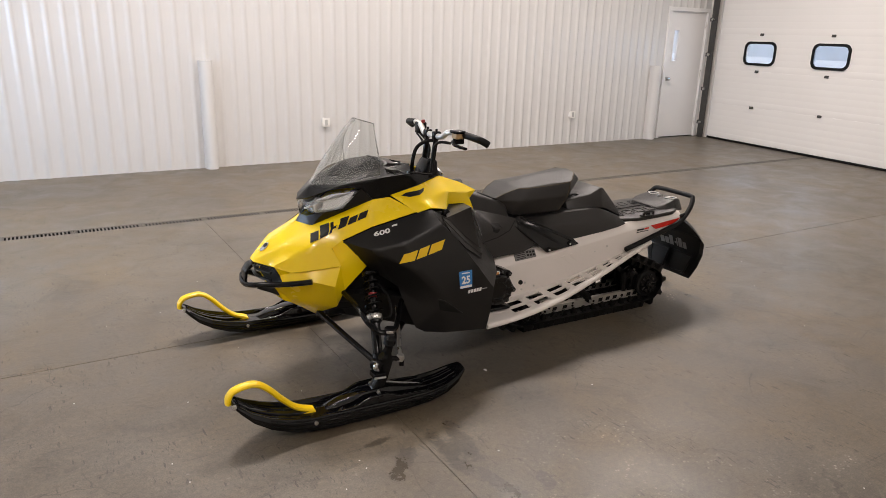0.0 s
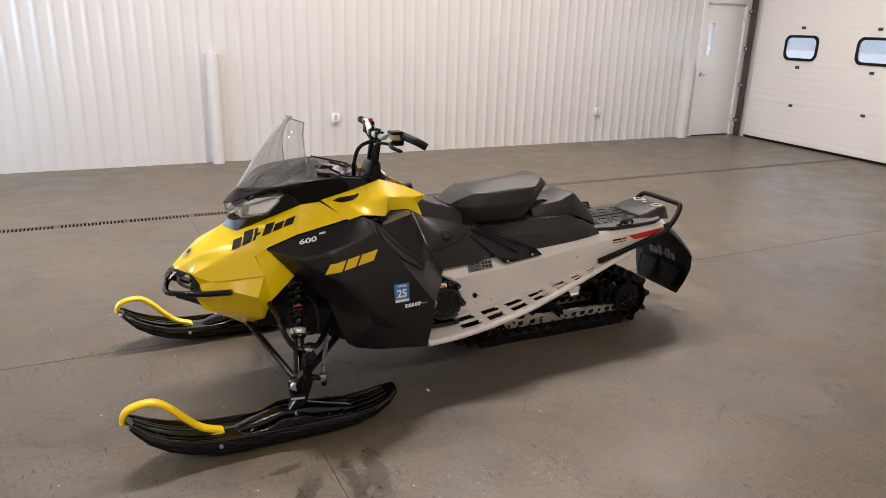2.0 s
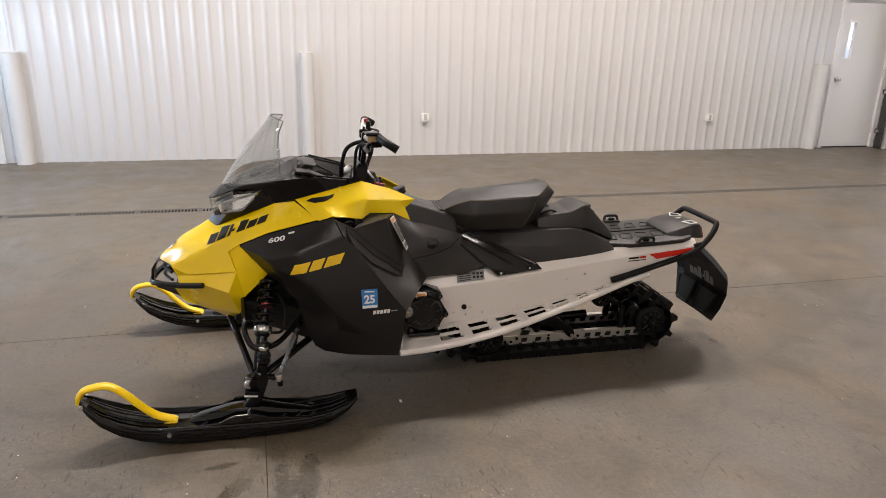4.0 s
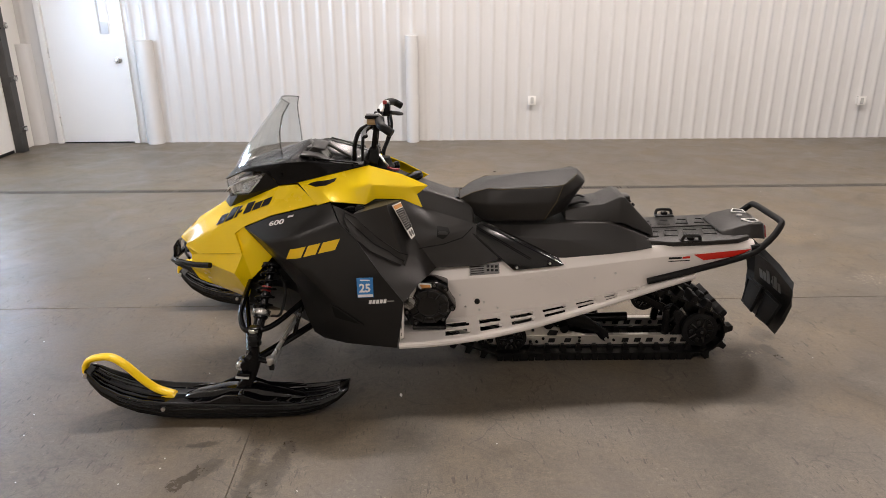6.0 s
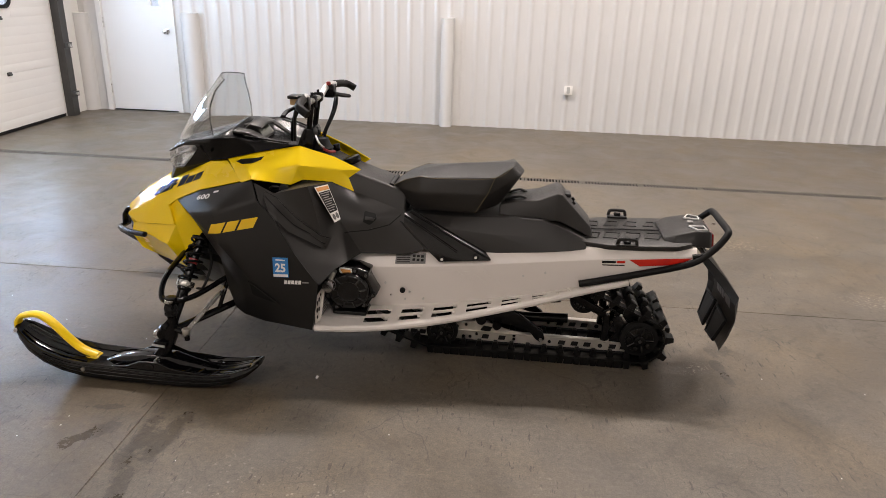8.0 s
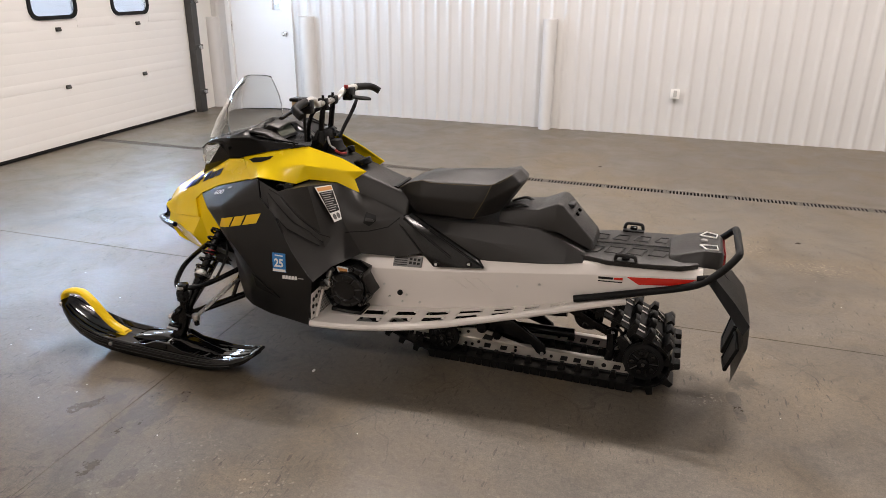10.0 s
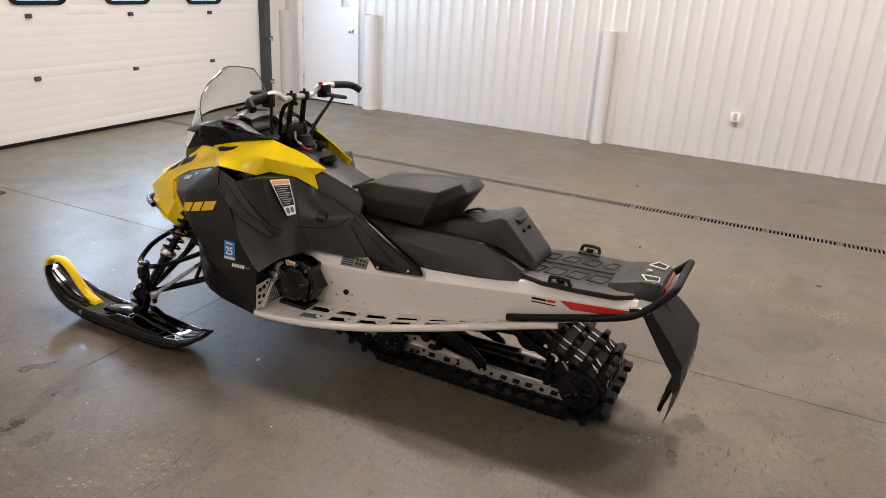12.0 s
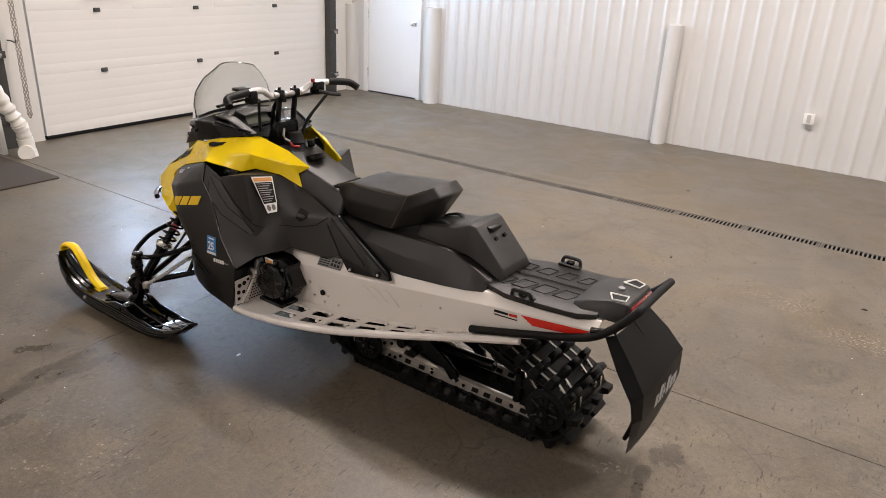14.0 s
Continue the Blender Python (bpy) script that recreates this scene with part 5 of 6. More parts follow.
# ---- skis and front suspension ----
def ski(s):
    """A moulded ski: dished body on a keel, with a web that carries the spindle."""
    c = s * .545
    rows = ((.036, .034, .180, .018), (.062, .052, .152, .028), (.106, .068, .110, .038), (.172, .078, .070, .046), (.250, .082, .040, .052), (.340, .083, .022, .057), (.450, .083, .015, .060), (.600, .083, .014, .058),
            (.760, .082, .014, .054), (.880, .080, .022, .047), (.970, .072, .040, .040), (1.035, .058, .070, .030), (1.078, .036, .104, .014))
    rings = []
    for u, hw, zb, h in rows:
        hw *= 1.08
        keel = .012 if .2 < u < .95 else .005
        rings.append([(u, c - hw + .006, zb + h), (u, c - hw, zb + h * .55), (u, c - hw * .99, zb), (u, c - .016, zb), (u, c - .008, zb - keel), (u, c + .008, zb - keel), (u, c + .016, zb), (u, c + hw * .99, zb),
                      (u, c + hw, zb + h * .55), (u, c + hw - .006, zb + h), (u, c + hw - .016, zb + h), (u, c + hw * .74, zb + max(.016, h * .74)), (u, c, zb + max(.020, h * .90)), (u, c - hw * .74, zb + max(.016, h * .74)), (u, c - hw + .016, zb + h)])
    bm = loft(rings, .003, 2)
    body = part("ski", bm, SKI_BLACK, sled, "glossy black moulded ski with a yellow loop")
    part("ski_web", loft([[(u, c - a, .03), (u, c - b, w), (u, c + b, w), (u, c + a, .03)] for u, w, a, b in ((.36, .050, .03, .018), (.47, .088, .040, .026), (.58, .110, .045, .032), (.70, .112, .045, .032), (.78, .090, .040, .026), (.92, .060, .03, .016))], .005), SKI_BLACK, body)
    for u in (.44, .50, .56, .74, .80, .86):
        part("ski_rib", tube([(u, c - .074, .052), (u + .045, c - .028, .066)], .006, 6), SKI_BLACK, body)
        part("ski_rib", tube([(u, c + .074, .052), (u + .045, c + .028, .066)], .006, 6), SKI_BLACK, body)
    for sg in (-1, 1):
        # gusset of the side wall beside the spindle
        v_ = c + sg * .073
        part("ski_gusset", prism([(.39, .060), (.45, .074), (.53, .080), (.59, .106), (.67, .108), (.73, .084), (.84, .076), (.92, .066), (.92, .045), (.39, .045)], v_ - .006, v_ + .006, "y", .004), SKI_BLACK, body)
        part("gusset_boss", disc((.64, v_ + sg * .006, .088), (0, 1, 0), .014, .010, 14, .003), SKI_BLACK, body)
        for f_ in (.35, .62, .86):
            part("ski_groove", tube([(u, c + sg * (hw * 1.08 - .0005), zb + h * f_) for u, hw, zb, h in rows[3:11]], .0022, 5, 2), SKI_BLACK, body)
    # ribs along the dished nose and tail
    for f_ in (-.55, -.22, .22, .55):
        part("ski_rib", tube([(u, c + f_ * hw, zb + max(.018, h * (.90 - .30 * abs(f_))) + .002) for u, hw, zb, h in rows[1:6]], .005, 6, 2), SKI_BLACK, body)
        part("ski_rib", tube([(u, c + f_ * hw, zb + max(.018, h * (.90 - .30 * abs(f_))) + .001) for u, hw, zb, h in rows[8:12]], .004, 6, 2), SKI_BLACK, body)
    part("wear_bar", tube([(.40, c, .005), (.86, c, .005)], .005, 8), CHROME, body)
    loop = part("ski_loop", tube([(.026, c, .180), (.030, c, .208), (.054, c, .232), (.108, c, .243), (.148, c, .235), (.192, c, .200), (.240, c, .147), (.296, c, .098), (.364, c, .072)], .0225, 12, 4, .55), YELLOW_LOOP, body, "yellow plastic ski loop")
    for u, w, reach in ((.042, .182, .042), (.350, .056, .090)):
        for sg in (-1, 1):
            part("loop_bolt", disc((u, c + sg * reach, w), (0, 1, 0), .0085, .012, 12, .002), CHROME, loop)
    part("loop_foot", box(.315, .374, c - .026, c + .026, .056, .076, .008), YELLOW_LOOP, loop)
    return body


for s in (-1, 1):
    ski(s)
    c = s * .545
    sp = part("spindle", loft([[(u - a, s * v - b, w), (u + a, s * v - b, w), (u + a, s * v + b, w), (u - a, s * v + b, w)] for u, v, w, a, b in
                               ((.646, .545, .080, .036, .026), (.654, .545, .112, .030, .024), (.676, .543, .142, .026, .020), (.694, .540, .178, .022, .019), (.704, .538, .215, .024, .021), (.708, .540, .250, .015, .015), (.714, .546, .285, .014, .014), (.716, .550, .300, .020, .019), (.716, .552, .336, .020, .020), (.716, .553, .352, .014, .014))], .005), BLACK_STEEL, sled, "black steering spindle on the ski")
    part("ski_pivot_bolt", tube([(.650, c - .055, .098), (.650, c + .055, .098)], .010, 10), CHROME, sp)
    part("ball_joint", disc((.716, s * .554, .358), (.1, 0, 1), .020, .014, 14, .003), ALUMINIUM, sp)
    part("ball_boot", tube([(.714, s * .548, .300), (.715, s * .550, .312), (.716, s * .552, .324), (.716, s * .552, .340)], [.027, .023, .027, .022], 14), RUBBER, sp)
    lj = part("lower_joint", disc((.664, s * .540, .206), (.6, s, 0), .026, .050, 14, .004), BLACK_STEEL, sp)
    part("joint_cap", disc((.652, s * .560, .207), (.6, s, .2), .019, .020, 14, .004), ALUMINIUM, lj)
    part("joint_collar", tube([(.690, s * .548, .236), (.676, s * .548, .248)], [.024, .020], 12), BLACK_STEEL, lj)
    part("joint_block", box(.634, .690, s * .545 - .030, s * .545 + .030, .152, .178, .006), BLACK_STEEL, sp)
    part("block_bolt", tube([(.632, s * .545 - .034, .164), (.684, s * .545 - .034, .160)], .005, 8), CHROME, sp)
    part("steering_arm", tube([(.695, s * .54, .235), (.745, s * .548, .222), (.770, s * .548, .220)], .013, 8, 4, .8), BLACK_STEEL, sp)
    part("upper_arm", tube([(.630, s * .215, .440), (.640, s * .39, .415), (.645, s * .468, .382), (.676, s * .532, .352), (.735, s * .535, .350), (.790, s * .47, .352), (.870, s * .34, .385), (.930, s * .26, .420)], .0115, 10, 5), BLACK_STEEL, sled, "black tubular upper arm")
    part("upper_arm_seat", disc((.718, s * .545, .360), (0, 0, 1), .024, .022, 14, .004), BLACK_STEEL, sled)
    part("lower_arm", tube([(.560, s * .085, .300), (.620, s * .30, .245), (.672, s * .500, .200)], .014, 10, 3), BLACK_STEEL, sled, "black tubular lower arm")
    part("lower_arm", tube([(.990, s * .20, .285), (.84, s * .35, .240), (.690, s * .505, .200)], .015, 10, 3), BLACK_STEEL, sled)
    part("arm_link", tube([(.83, s * .36, .245), (.865, s * .32, .37)], .009, 8), BLACK_STEEL, sled)
    tie = part("tie_rod", tube([(.768, s * .545, .222), (.880, s * .27, .365)], .009, 10), ALUMINIUM, sled, "bare aluminium tie rod")
    part("rod_end", disc((.768, s * .548, .220), (0, 0, 1), .017, .03, 12, .004), CHROME, tie)
    part("rod_end_nut", disc((.772, s * .552, .196), (0, 0, 1), .011, .022, 8), BLACK_STEEL, tie)
    # shock absorber with its coil spring
    a, b = Vector((.745, s * .275, .545)), Vector((.682, s * .505, .215))
    d = (b - a)
    sh = part("shock", tube([a + d * .05, a + d * .55], .017, 12), BLACK_STEEL, sled, "coil-over shock absorber")
    part("shock_body", tube([a + d * .52, a + d * .53, a + d * .60, a + d * .62, a + d * .95], [.026, .030, .030, .023, .021], 14), BLACK_STEEL, sh)
    part("preload_ring", disc(a + d * .545, d, .037, .026, 18, .005), ALUMINIUM, sh)
    part("shock_eye", disc(a + d * .98, (1, 0, 0), .022, .04, 12, .003), BLACK_STEEL, sh)
    part("spring_seat", disc(a + d * .05, d, .038, .014, 16, .003), BLACK_STEEL, sh)
    t = d.normalized()
    e1 = t.cross(Vector((1, 0, 0))).normalized()
    e2 = t.cross(e1)
    turns, n = 5.5, 110
    coil = [a + d * (.06 + .46 * k / n) + .036 * (math.cos(turns * 2 * math.pi * k / n) * e1 + math.sin(turns * 2 * math.pi * k / n) * e2) for k in range(n + 1)]
    part("spring", tube(coil, .0050, 7), BLACK_STEEL, sh)
    part("brake_line" if s < 0 else "vent_hose", tube([(.75, s * .25, .50), (.80, s * .33, .44), (.79, s * .40, .36), (.74, s * .36, .33)], .006, 7, 5), RUBBER, sled)
    part("shock_tag", disc(a + d * .30, d, .0195, .022, 12), KILL_RED if s < 0 else BLACK_STEEL, sh)
part("chassis_tube", tube([(.62, -.20, .44), (.60, 0, .40), (.62, .20, .44)], .016, 10, 4), BLACK_STEEL, sled)
part("chassis_plate", prism([(.585, .30), (.76, .285), (.95, .28), (.95, .46), (.74, .55), (.62, .45)], -.14, .14, "y", .006), RUBBER, sled)

# ---- track and its suspension ----
R0, RW, TW, TH = .105, (2.645, .142), (2.400, .270), .165


def track_path():
    """The belt's middle line as a closed loop of (u, w)."""
    pts = []
    pts += [(1.70 + (RW[0] - 1.70) * k / 14, .037) for k in range(15)]
    pts += [(RW[0] + R0 * math.cos(radians(a)), RW[1] + R0 * math.sin(radians(a))) for a in range(-80, 71, 10)]
    pts += [(2.589, .281), (2.520, .313), (2.450, .342), (2.390, .358), (2.330, .366)]
    pts += [(2.330 - (2.330 - 1.42) * k / 14, .366 - .004 * k / 14) for k in range(1, 15)]
    pts += [(1.42 + .10 * math.cos(radians(a)), .262 + .10 * math.sin(radians(a))) for a in range(100, 235, 12)]
    pts += [(1.37 + (1.70 - 1.37) * k / 6, .178 - (.178 - .037) * (k / 6) ** .8) for k in range(1, 6)]
    return [Vector((u, 0, w)) for u, w in pts]


loop = track_path()
lengths = [0]
for a, b in zip(loop, loop[1:] + loop[:1]):
    lengths.append(lengths[-1] + (b - a).length)


def on_track(d):
    """Place and direction at a distance along the belt."""
    d %= lengths[-1]
    i = max(k for k in range(len(loop)) if lengths[k] <= d)
    a, b = loop[i], loop[(i + 1) % len(loop)]
    t = (b - a).normalized()
    return a + t * (d - lengths[i]), t


bm = bmesh.new()
N = 150
belt = []
for k in range(N):
    p, t = on_track(lengths[-1] * k / N)
    o = Vector((t.z, 0, -t.x))
    belt.append([bm.verts.new(p + o * z + Vector((0, v, 0))) for v, z in ((-TH, -.004), (-TH, .004), (TH, .004), (TH, -.004))])
for a, b in zip(belt, belt[1:] + belt[:1]):
    for k in range(4):
        bm.faces.new((a[k], a[(k + 1) % 4], b[(k + 1) % 4], b[k]))
track = part("track", bm, TRACK_RUBBER, sled, "black rubber track with lugs and steel clips")


def lug_mesh(hv, tall):
    bm = loft([[(-a, -hv + i, z), (a, -hv + i, z), (a, hv - i, z), (-a, hv - i, z)] for z, a, i in ((.0, .019, 0), (.012, .0145, .001), (tall - .004, .0125, .004), (tall, .0095, .006))], .0015, 1)
    return finish(bm, "lug", TRACK_RUBBER)


LUGS = {"a": lug_mesh(.028, .037), "b": lug_mesh(.036, .037), "rib": lug_mesh(TH, .013), "edge": finish(box(-.020, .020, -.008, .008, 0, .034, .003, 1), "lug", TRACK_RUBBER)}
rows_n = round(lengths[-1] / .073)
pitch = lengths[-1] / rows_n
CLIP = finish(box(-.021, .021, -.0065, .0065, -.003, .0068, .0015, 1), "track_clip", CLIP_STEEL)
teeth = bmesh.new()
for k in range(rows_n):
    p, t = on_track((k + .35) * pitch)
    o = Vector((t.z, 0, -t.x))
    m3 = Matrix((t, Vector((0, 1, 0)), o)).transposed().to_4x4()
    at = [("rib", 0)]
    at += [("a", v) for v in (-.136, -.040, .040, .136)] if k % 2 else [("b", v) for v in (-.090, 0, .090)] + [("a", -.136), ("a", .136)]
    at = [(kind, v, 0) for kind, v in at]
    if o.z < -.97 and 1.72 < p.x < 2.60:
        # the flat run rests on its lugs, pressed close together
        at += [("edge", v, f_) for v in (-.154, .154) for f_ in (.5,)]
    for kind, v, f_ in at:
        ob = new("lug", LUGS[kind])
        ob.parent = track
        ob.matrix_local = Matrix.Translation(p + o * .003 + t * (pitch * f_) + Vector((0, v, 0))) @ m3
    for v in (-.066, .066, -.118, .118):
        ob = new("track_clip", CLIP)
        ob.parent = track
        ob.matrix_local = Matrix.Translation(p + t * (pitch * .5) + Vector((0, v, 0))) @ m3
    for v in (-.130, -.052, .052, .130):
        q = p + Vector((0, v, 0)) - o * .004
        cs = [teeth.verts.new(q + t * a * w_ + Vector((0, b, 0)) - o * z) for z, w_ in ((0, 1), (.030, .5)) for a in (-.016, .016) for b in (-.010, .010)]
        for f_ in ((0, 1, 3, 2), (4, 6, 7, 5), (0, 4, 5, 1), (2, 3, 7, 6), (0, 2, 6, 4), (1, 5, 7, 3)):
            teeth.faces.new([cs[i] for i in f_])
tagged(part("drive_teeth", teeth, TRACK_RUBBER, track), kind="stuff")


def wheel(u, v, w, r, name="idler_wheel", spokes=6):
    wh = part(name, disc((u, v, w), (0, 1, 0), r, .022, 28, .004), RUBBER, sled, "black rubber-tyred wheel")
    s = 1 if v > 0 else -1
    part("wheel_disc", disc((u, v + s * .012, w), (0, 1, 0), r * .74, .010, 24, .003), TRACK_RUBBER, wh)
    part("hub", disc((u, v + s * .020, w), (0, 1, 0), r * .30, .022, 14, .003), BLACK_STEEL, wh)
    for k in range(spokes):
        a = 2 * math.pi * k / spokes
        part("spoke", tube([(u + r * .28 * math.cos(a), v + s * .018, w + r * .28 * math.sin(a)), (u + r * .72 * math.cos(a), v + s * .018, w + r * .72 * math.sin(a))], r * .07, 6), GLOSS_BLACK, wh)
        b = a + math.pi / spokes
        part("lobe", disc((u + r * .54 * math.cos(b), v + s * .017, w + r * .54 * math.sin(b)), (0, 1, 0), r * .15, .010, 10, .003), GLOSS_BLACK, wh)
    part("wheel_bolt", disc((u, v + s * .034, w), (0, 1, 0), .007, .008, 8), DARK_STEEL, wh)
    return wh


for s in (-1, 1):
    v0 = s * .096
    rail = part("slide_rail", loft([[(u, v0 - .006, a), (u, v0 - .006, b), (u, v0 + .006, b), (u, v0 + .006, a)] for u, a, b in
                                    ((1.46, .135, .158), (1.52, .098, .140), (1.58, .074, .120), (1.66, .058, .100), (1.75, .052, .098), (1.82, .052, .130), (1.90, .052, .148), (1.98, .052, .145), (2.06, .052, .118), (2.14, .052, .102), (2.30, .052, .100), (2.62, .052, .104))], .0015, 1), RAIL_METAL, sled, "bare aluminium slide rail with punched holes")
    part("rail_flange", box(1.72, 2.62, v0 - .014, v0 + .014, .098, .103, .001), RAIL_METAL, rail)
    part("slider_shoe", tube([(1.47, v0, .128), (1.55, v0, .078), (1.66, v0, .052), (1.78, v0, .047), (2.62, v0, .047)], .010, 8, 3), RUBBER, rail)
    for u in (1.60, 1.64, 1.68, 1.970, 2.045, 2.315, 2.372, 2.428, 2.540, 2.590):
        part("rail_hole", prism([(u - .017, .065), (u + .013, .065), (u + .018, .086), (u - .012, .086)], v0 - .0075, v0 + .0075), BLACK_INK, rail)
    part("rail_hole", disc((2.486, v0, .075), (0, 1, 0), .010, .015, 14), BLACK_INK, rail)
    for u, w in ((1.84, .118), (1.88, .130), (1.87, .070), (1.90, .070), (2.10, .074), (2.10, .092), (1.93, .086), (2.26, .076)):
        part("rail_bolt", disc((u, v0, w), (0, 1, 0), .007, .022, 8), BLACK_STEEL, rail)
    part("rail_window", prism([(1.945, .105), (1.99, .102), (2.0, .125), (1.96, .13)], v0 - .0075, v0 + .0075), BLACK_INK, rail)
    wheel(RW[0], s * .132, RW[1], .083, "rear_wheel", 5)
    wheel(RW[0], s * .048, RW[1], .090, "rear_wheel", 5)
    wheel(1.775, s * .134, .108, .072)
    wheel(TW[0], s * .05, TW[1], .062)
    ra = part("rear_arm", prism([(1.86, .225), (1.99, .235), (2.09, .222), (2.165, .172), (2.228, .128), (2.238, .088), (2.218, .072), (2.196, .086), (2.168, .120), (2.08, .146), (1.98, .164), (1.90, .190)], v0 + s * .009 - .011, v0 + s * .009 + .011, "y", .006), BLACK_STEEL, sled, "black cast suspension arm")
    part("arm_bolt", disc((2.220, v0 + s * .022, .088), (0, 1, 0), .008, .010, 10, .002), CHROME, ra)
    part("arm_boss", disc((1.948, v0 + s * .02, .168), (0, 1, 0), .024, .03, 14, .004), BLACK_STEEL, ra)
    part("pivot_arm", loft([[(u, s * v - .010, w - .020), (u, s * v - .010, w + .020), (u, s * v + .010, w + .020), (u, s * v + .010, w - .020)] for u, v, w in ((2.300, .118, .340), (2.365, .110, .302), (2.440, .095, .255), (2.500, .080, .222))], .005), BLACK_STEEL, sled, "black pivot arm")
    part("arm_link", tube([(2.500, s * .080, .222), (2.505, s * .086, .160), (2.500, s * .090, .095)], .018, 10, 2), BLACK_STEEL, sled)
    part("arm_loop", tube([(2.485, s * .094, .240), (2.515, s * .098, .258), (2.545, s * .098, .238), (2.540, s * .098, .195), (2.515, s * .094, .165)], .007, 8, 4), BLACK_STEEL, sled)
    part("torsion_arm", tube([(2.0, s * .075, .15), (1.93, s * .075, .20), (1.80, s * .08, .225)], .016, 8, 3), BLACK_STEEL, sled)
    part("front_arm", tube([(1.48, s * .10, .235), (1.62, s * .10, .17), (1.80, s * .10, .112)], .013, 8, 3), BLACK_STEEL, sled)
for s in (-1, 1):
    part("adjuster_rod", tube([(2.560, s * .105, .235), (2.612, s * .105, .170)], .008, 10), CHROME, sled)
    part("axle_plate", prism([(2.52, .104), (2.60, .104), (2.668, .125), (2.668, .160), (2.62, .172), (2.55, .235), (2.525, .215), (2.545, .150)], s * .105 - .006, s * .105 + .006, "y", .003), BLACK_STEEL, sled)
part("rear_axle", tube([(RW[0], -.142, RW[1]), (RW[0], .142, RW[1])], .012, 10), CHROME, sled)
part("upper_axle", tube([(TW[0], -.11, TW[1]), (TW[0], .11, TW[1])], .010, 10), CHROME, sled)
part("cross_tube", tube([(2.36, -.11, .300), (2.36, .11, .300)], .017, 12), BLACK_STEEL, sled)
part("cross_tube", tube([(1.80, -.13, .225), (1.80, .13, .225)], .020, 12), BLACK_STEEL, sled)
part("cross_tube", tube([(2.02, -.14, .150), (2.02, .14, .150)], .020, 12), BLACK_STEEL, sled)
part("rear_shock", tube([(1.84, 0, .20), (1.95, 0, .215), (1.96, 0, .215), (2.14, 0, .235), (2.15, 0, .235), (2.30, 0, .25)], [.028, .028, .038, .038, .022, .022], 14), BLACK_STEEL, sled, "black rear shock absorber")
part("shock_reservoir", tube([(2.06, .0, .140), (2.34, .0, .150)], .022, 14), BLACK_STEEL, sled)
part("center_shock", tube([(1.52, 0, .27), (1.68, 0, .16), (1.80, 0, .12)], .024, 12), BLACK_STEEL, sled)
part("drop_bracket", prism([(1.80, .285), (2.02, .30), (1.96, .20), (1.88, .185)], -.150, -.135, "y", .004), BLACK_STEEL, sled)
part("drop_bracket", prism([(1.80, .285), (2.02, .30), (1.96, .20), (1.88, .185)], .135, .150, "y", .004), BLACK_STEEL, sled)
part("drive_axle", tube([(1.42, -.22, .262), (1.42, .22, .262)], .016, 10), CHROME, sled)
for v in (-.06, .06):
    part("drive_sprocket", disc((1.42, v, .262), (0, 1, 0), .088, .03, 18, .004), RUBBER, sled)

# ---- tail: deck, latches, lamp, bumper, flap ----
deck = part("cargo_deck", loft([[(u, -a, wt - .022), (u, -a, wt), (u, a, wt), (u, a, wt - .022)] for u, a, wt in ((2.335, .150, .586), (2.40, .170, .588), (2.46, .190, .589), (2.60, .193, .594), (2.74, .188, .601), (2.80, .16, .606))], .005), GREY_GRAIN, sled, "charcoal cargo deck with outlined pads")
for s in (-1, 1):
    for k in range(4):
        u = 2.375 + .085 * k
        wt = .5895 + .045 * (u - 2.375)
        o = [(u, s * .045), (u + .055 - .012 * (k == 3), s * .045), (u + .066 - .012 * (k == 3), s * .105), (u + .022, s * .105)] if s > 0 else [(u, s * .050), (u + .062, s * .050), (u + .040, s * .120), (u - .016, s * .120)]
        pad = bmesh.new()
        add_tube(pad, [(x, y, wt + .003) for x, y in o + o[:1]], .0024, 6)
        part("deck_pad", pad, BLACK_PANEL, deck)
    la = part("deck_latch", box(2.488, 2.578, s * .188 - .018, s * .188 + .018, .590, .600, .004), BLACK_PANEL, sled, "black plastic anchor latch")
    part("latch_loop", tube([(2.494, s * .196, .598), (2.499, s * .200, .616), (2.512, s * .201, .621), (2.554, s * .201, .621), (2.567, s * .200, .616), (2.572, s * .196, .598)], .0075, 8, 4), BLACK_PANEL, la)
    part("latch_hook", box(2.518, 2.548, s * .188 - .010, s * .188 + .012, .600, .613, .004), BLACK_STEEL, la)
part("deck_rib", tube([(2.36, 0, .592), (2.74, 0, .606)], .004, 6), BLACK_PANEL, deck)
tl = part("tail_light", loft([[(u, -a, w0), (u, -b, w1), (u, b, w1), (u, a, w0)] for u, a, b, w0, w1 in ((2.690, .12, .10, .598, .610), (2.735, .150, .125, .596, .628), (2.815, .150, .118, .590, .648), (2.880, .132, .102, .580, .645), (2.890, .122, .092, .572, .632))], .006), GREY_GRAIN, sled, "charcoal tail light housing")
part("tail_lens", loft([[(u, -a, w0), (u, -b, w1), (u, b, w1), (u, a, w0)] for u, a, b, w0, w1 in ((2.868, .122, .096, .580, .637), (2.898, .118, .090, .582, .630))], .004), TAIL_RED, tl, "dark red tail lens")
for s in (-1, 1):
    top = lambda u: .648 - abs(u - 2.825) * .05
    o = [(2.800, s * .058), (2.862, s * .048), (2.866, s * .090), (2.826, s * .106)]
    part("reflector_rim", (lambda b: (add_tube(b, [(x, y, top(x) + .003) for x, y in o + o[:1]], .0035, 6), b)[1])(bmesh.new()), WHITE_INK, tl, "white outlined pad")
    part("reflector_pad", prism([(x, y) for x, y in o], .640, .6490, "z"), BLACK_INK, tl)
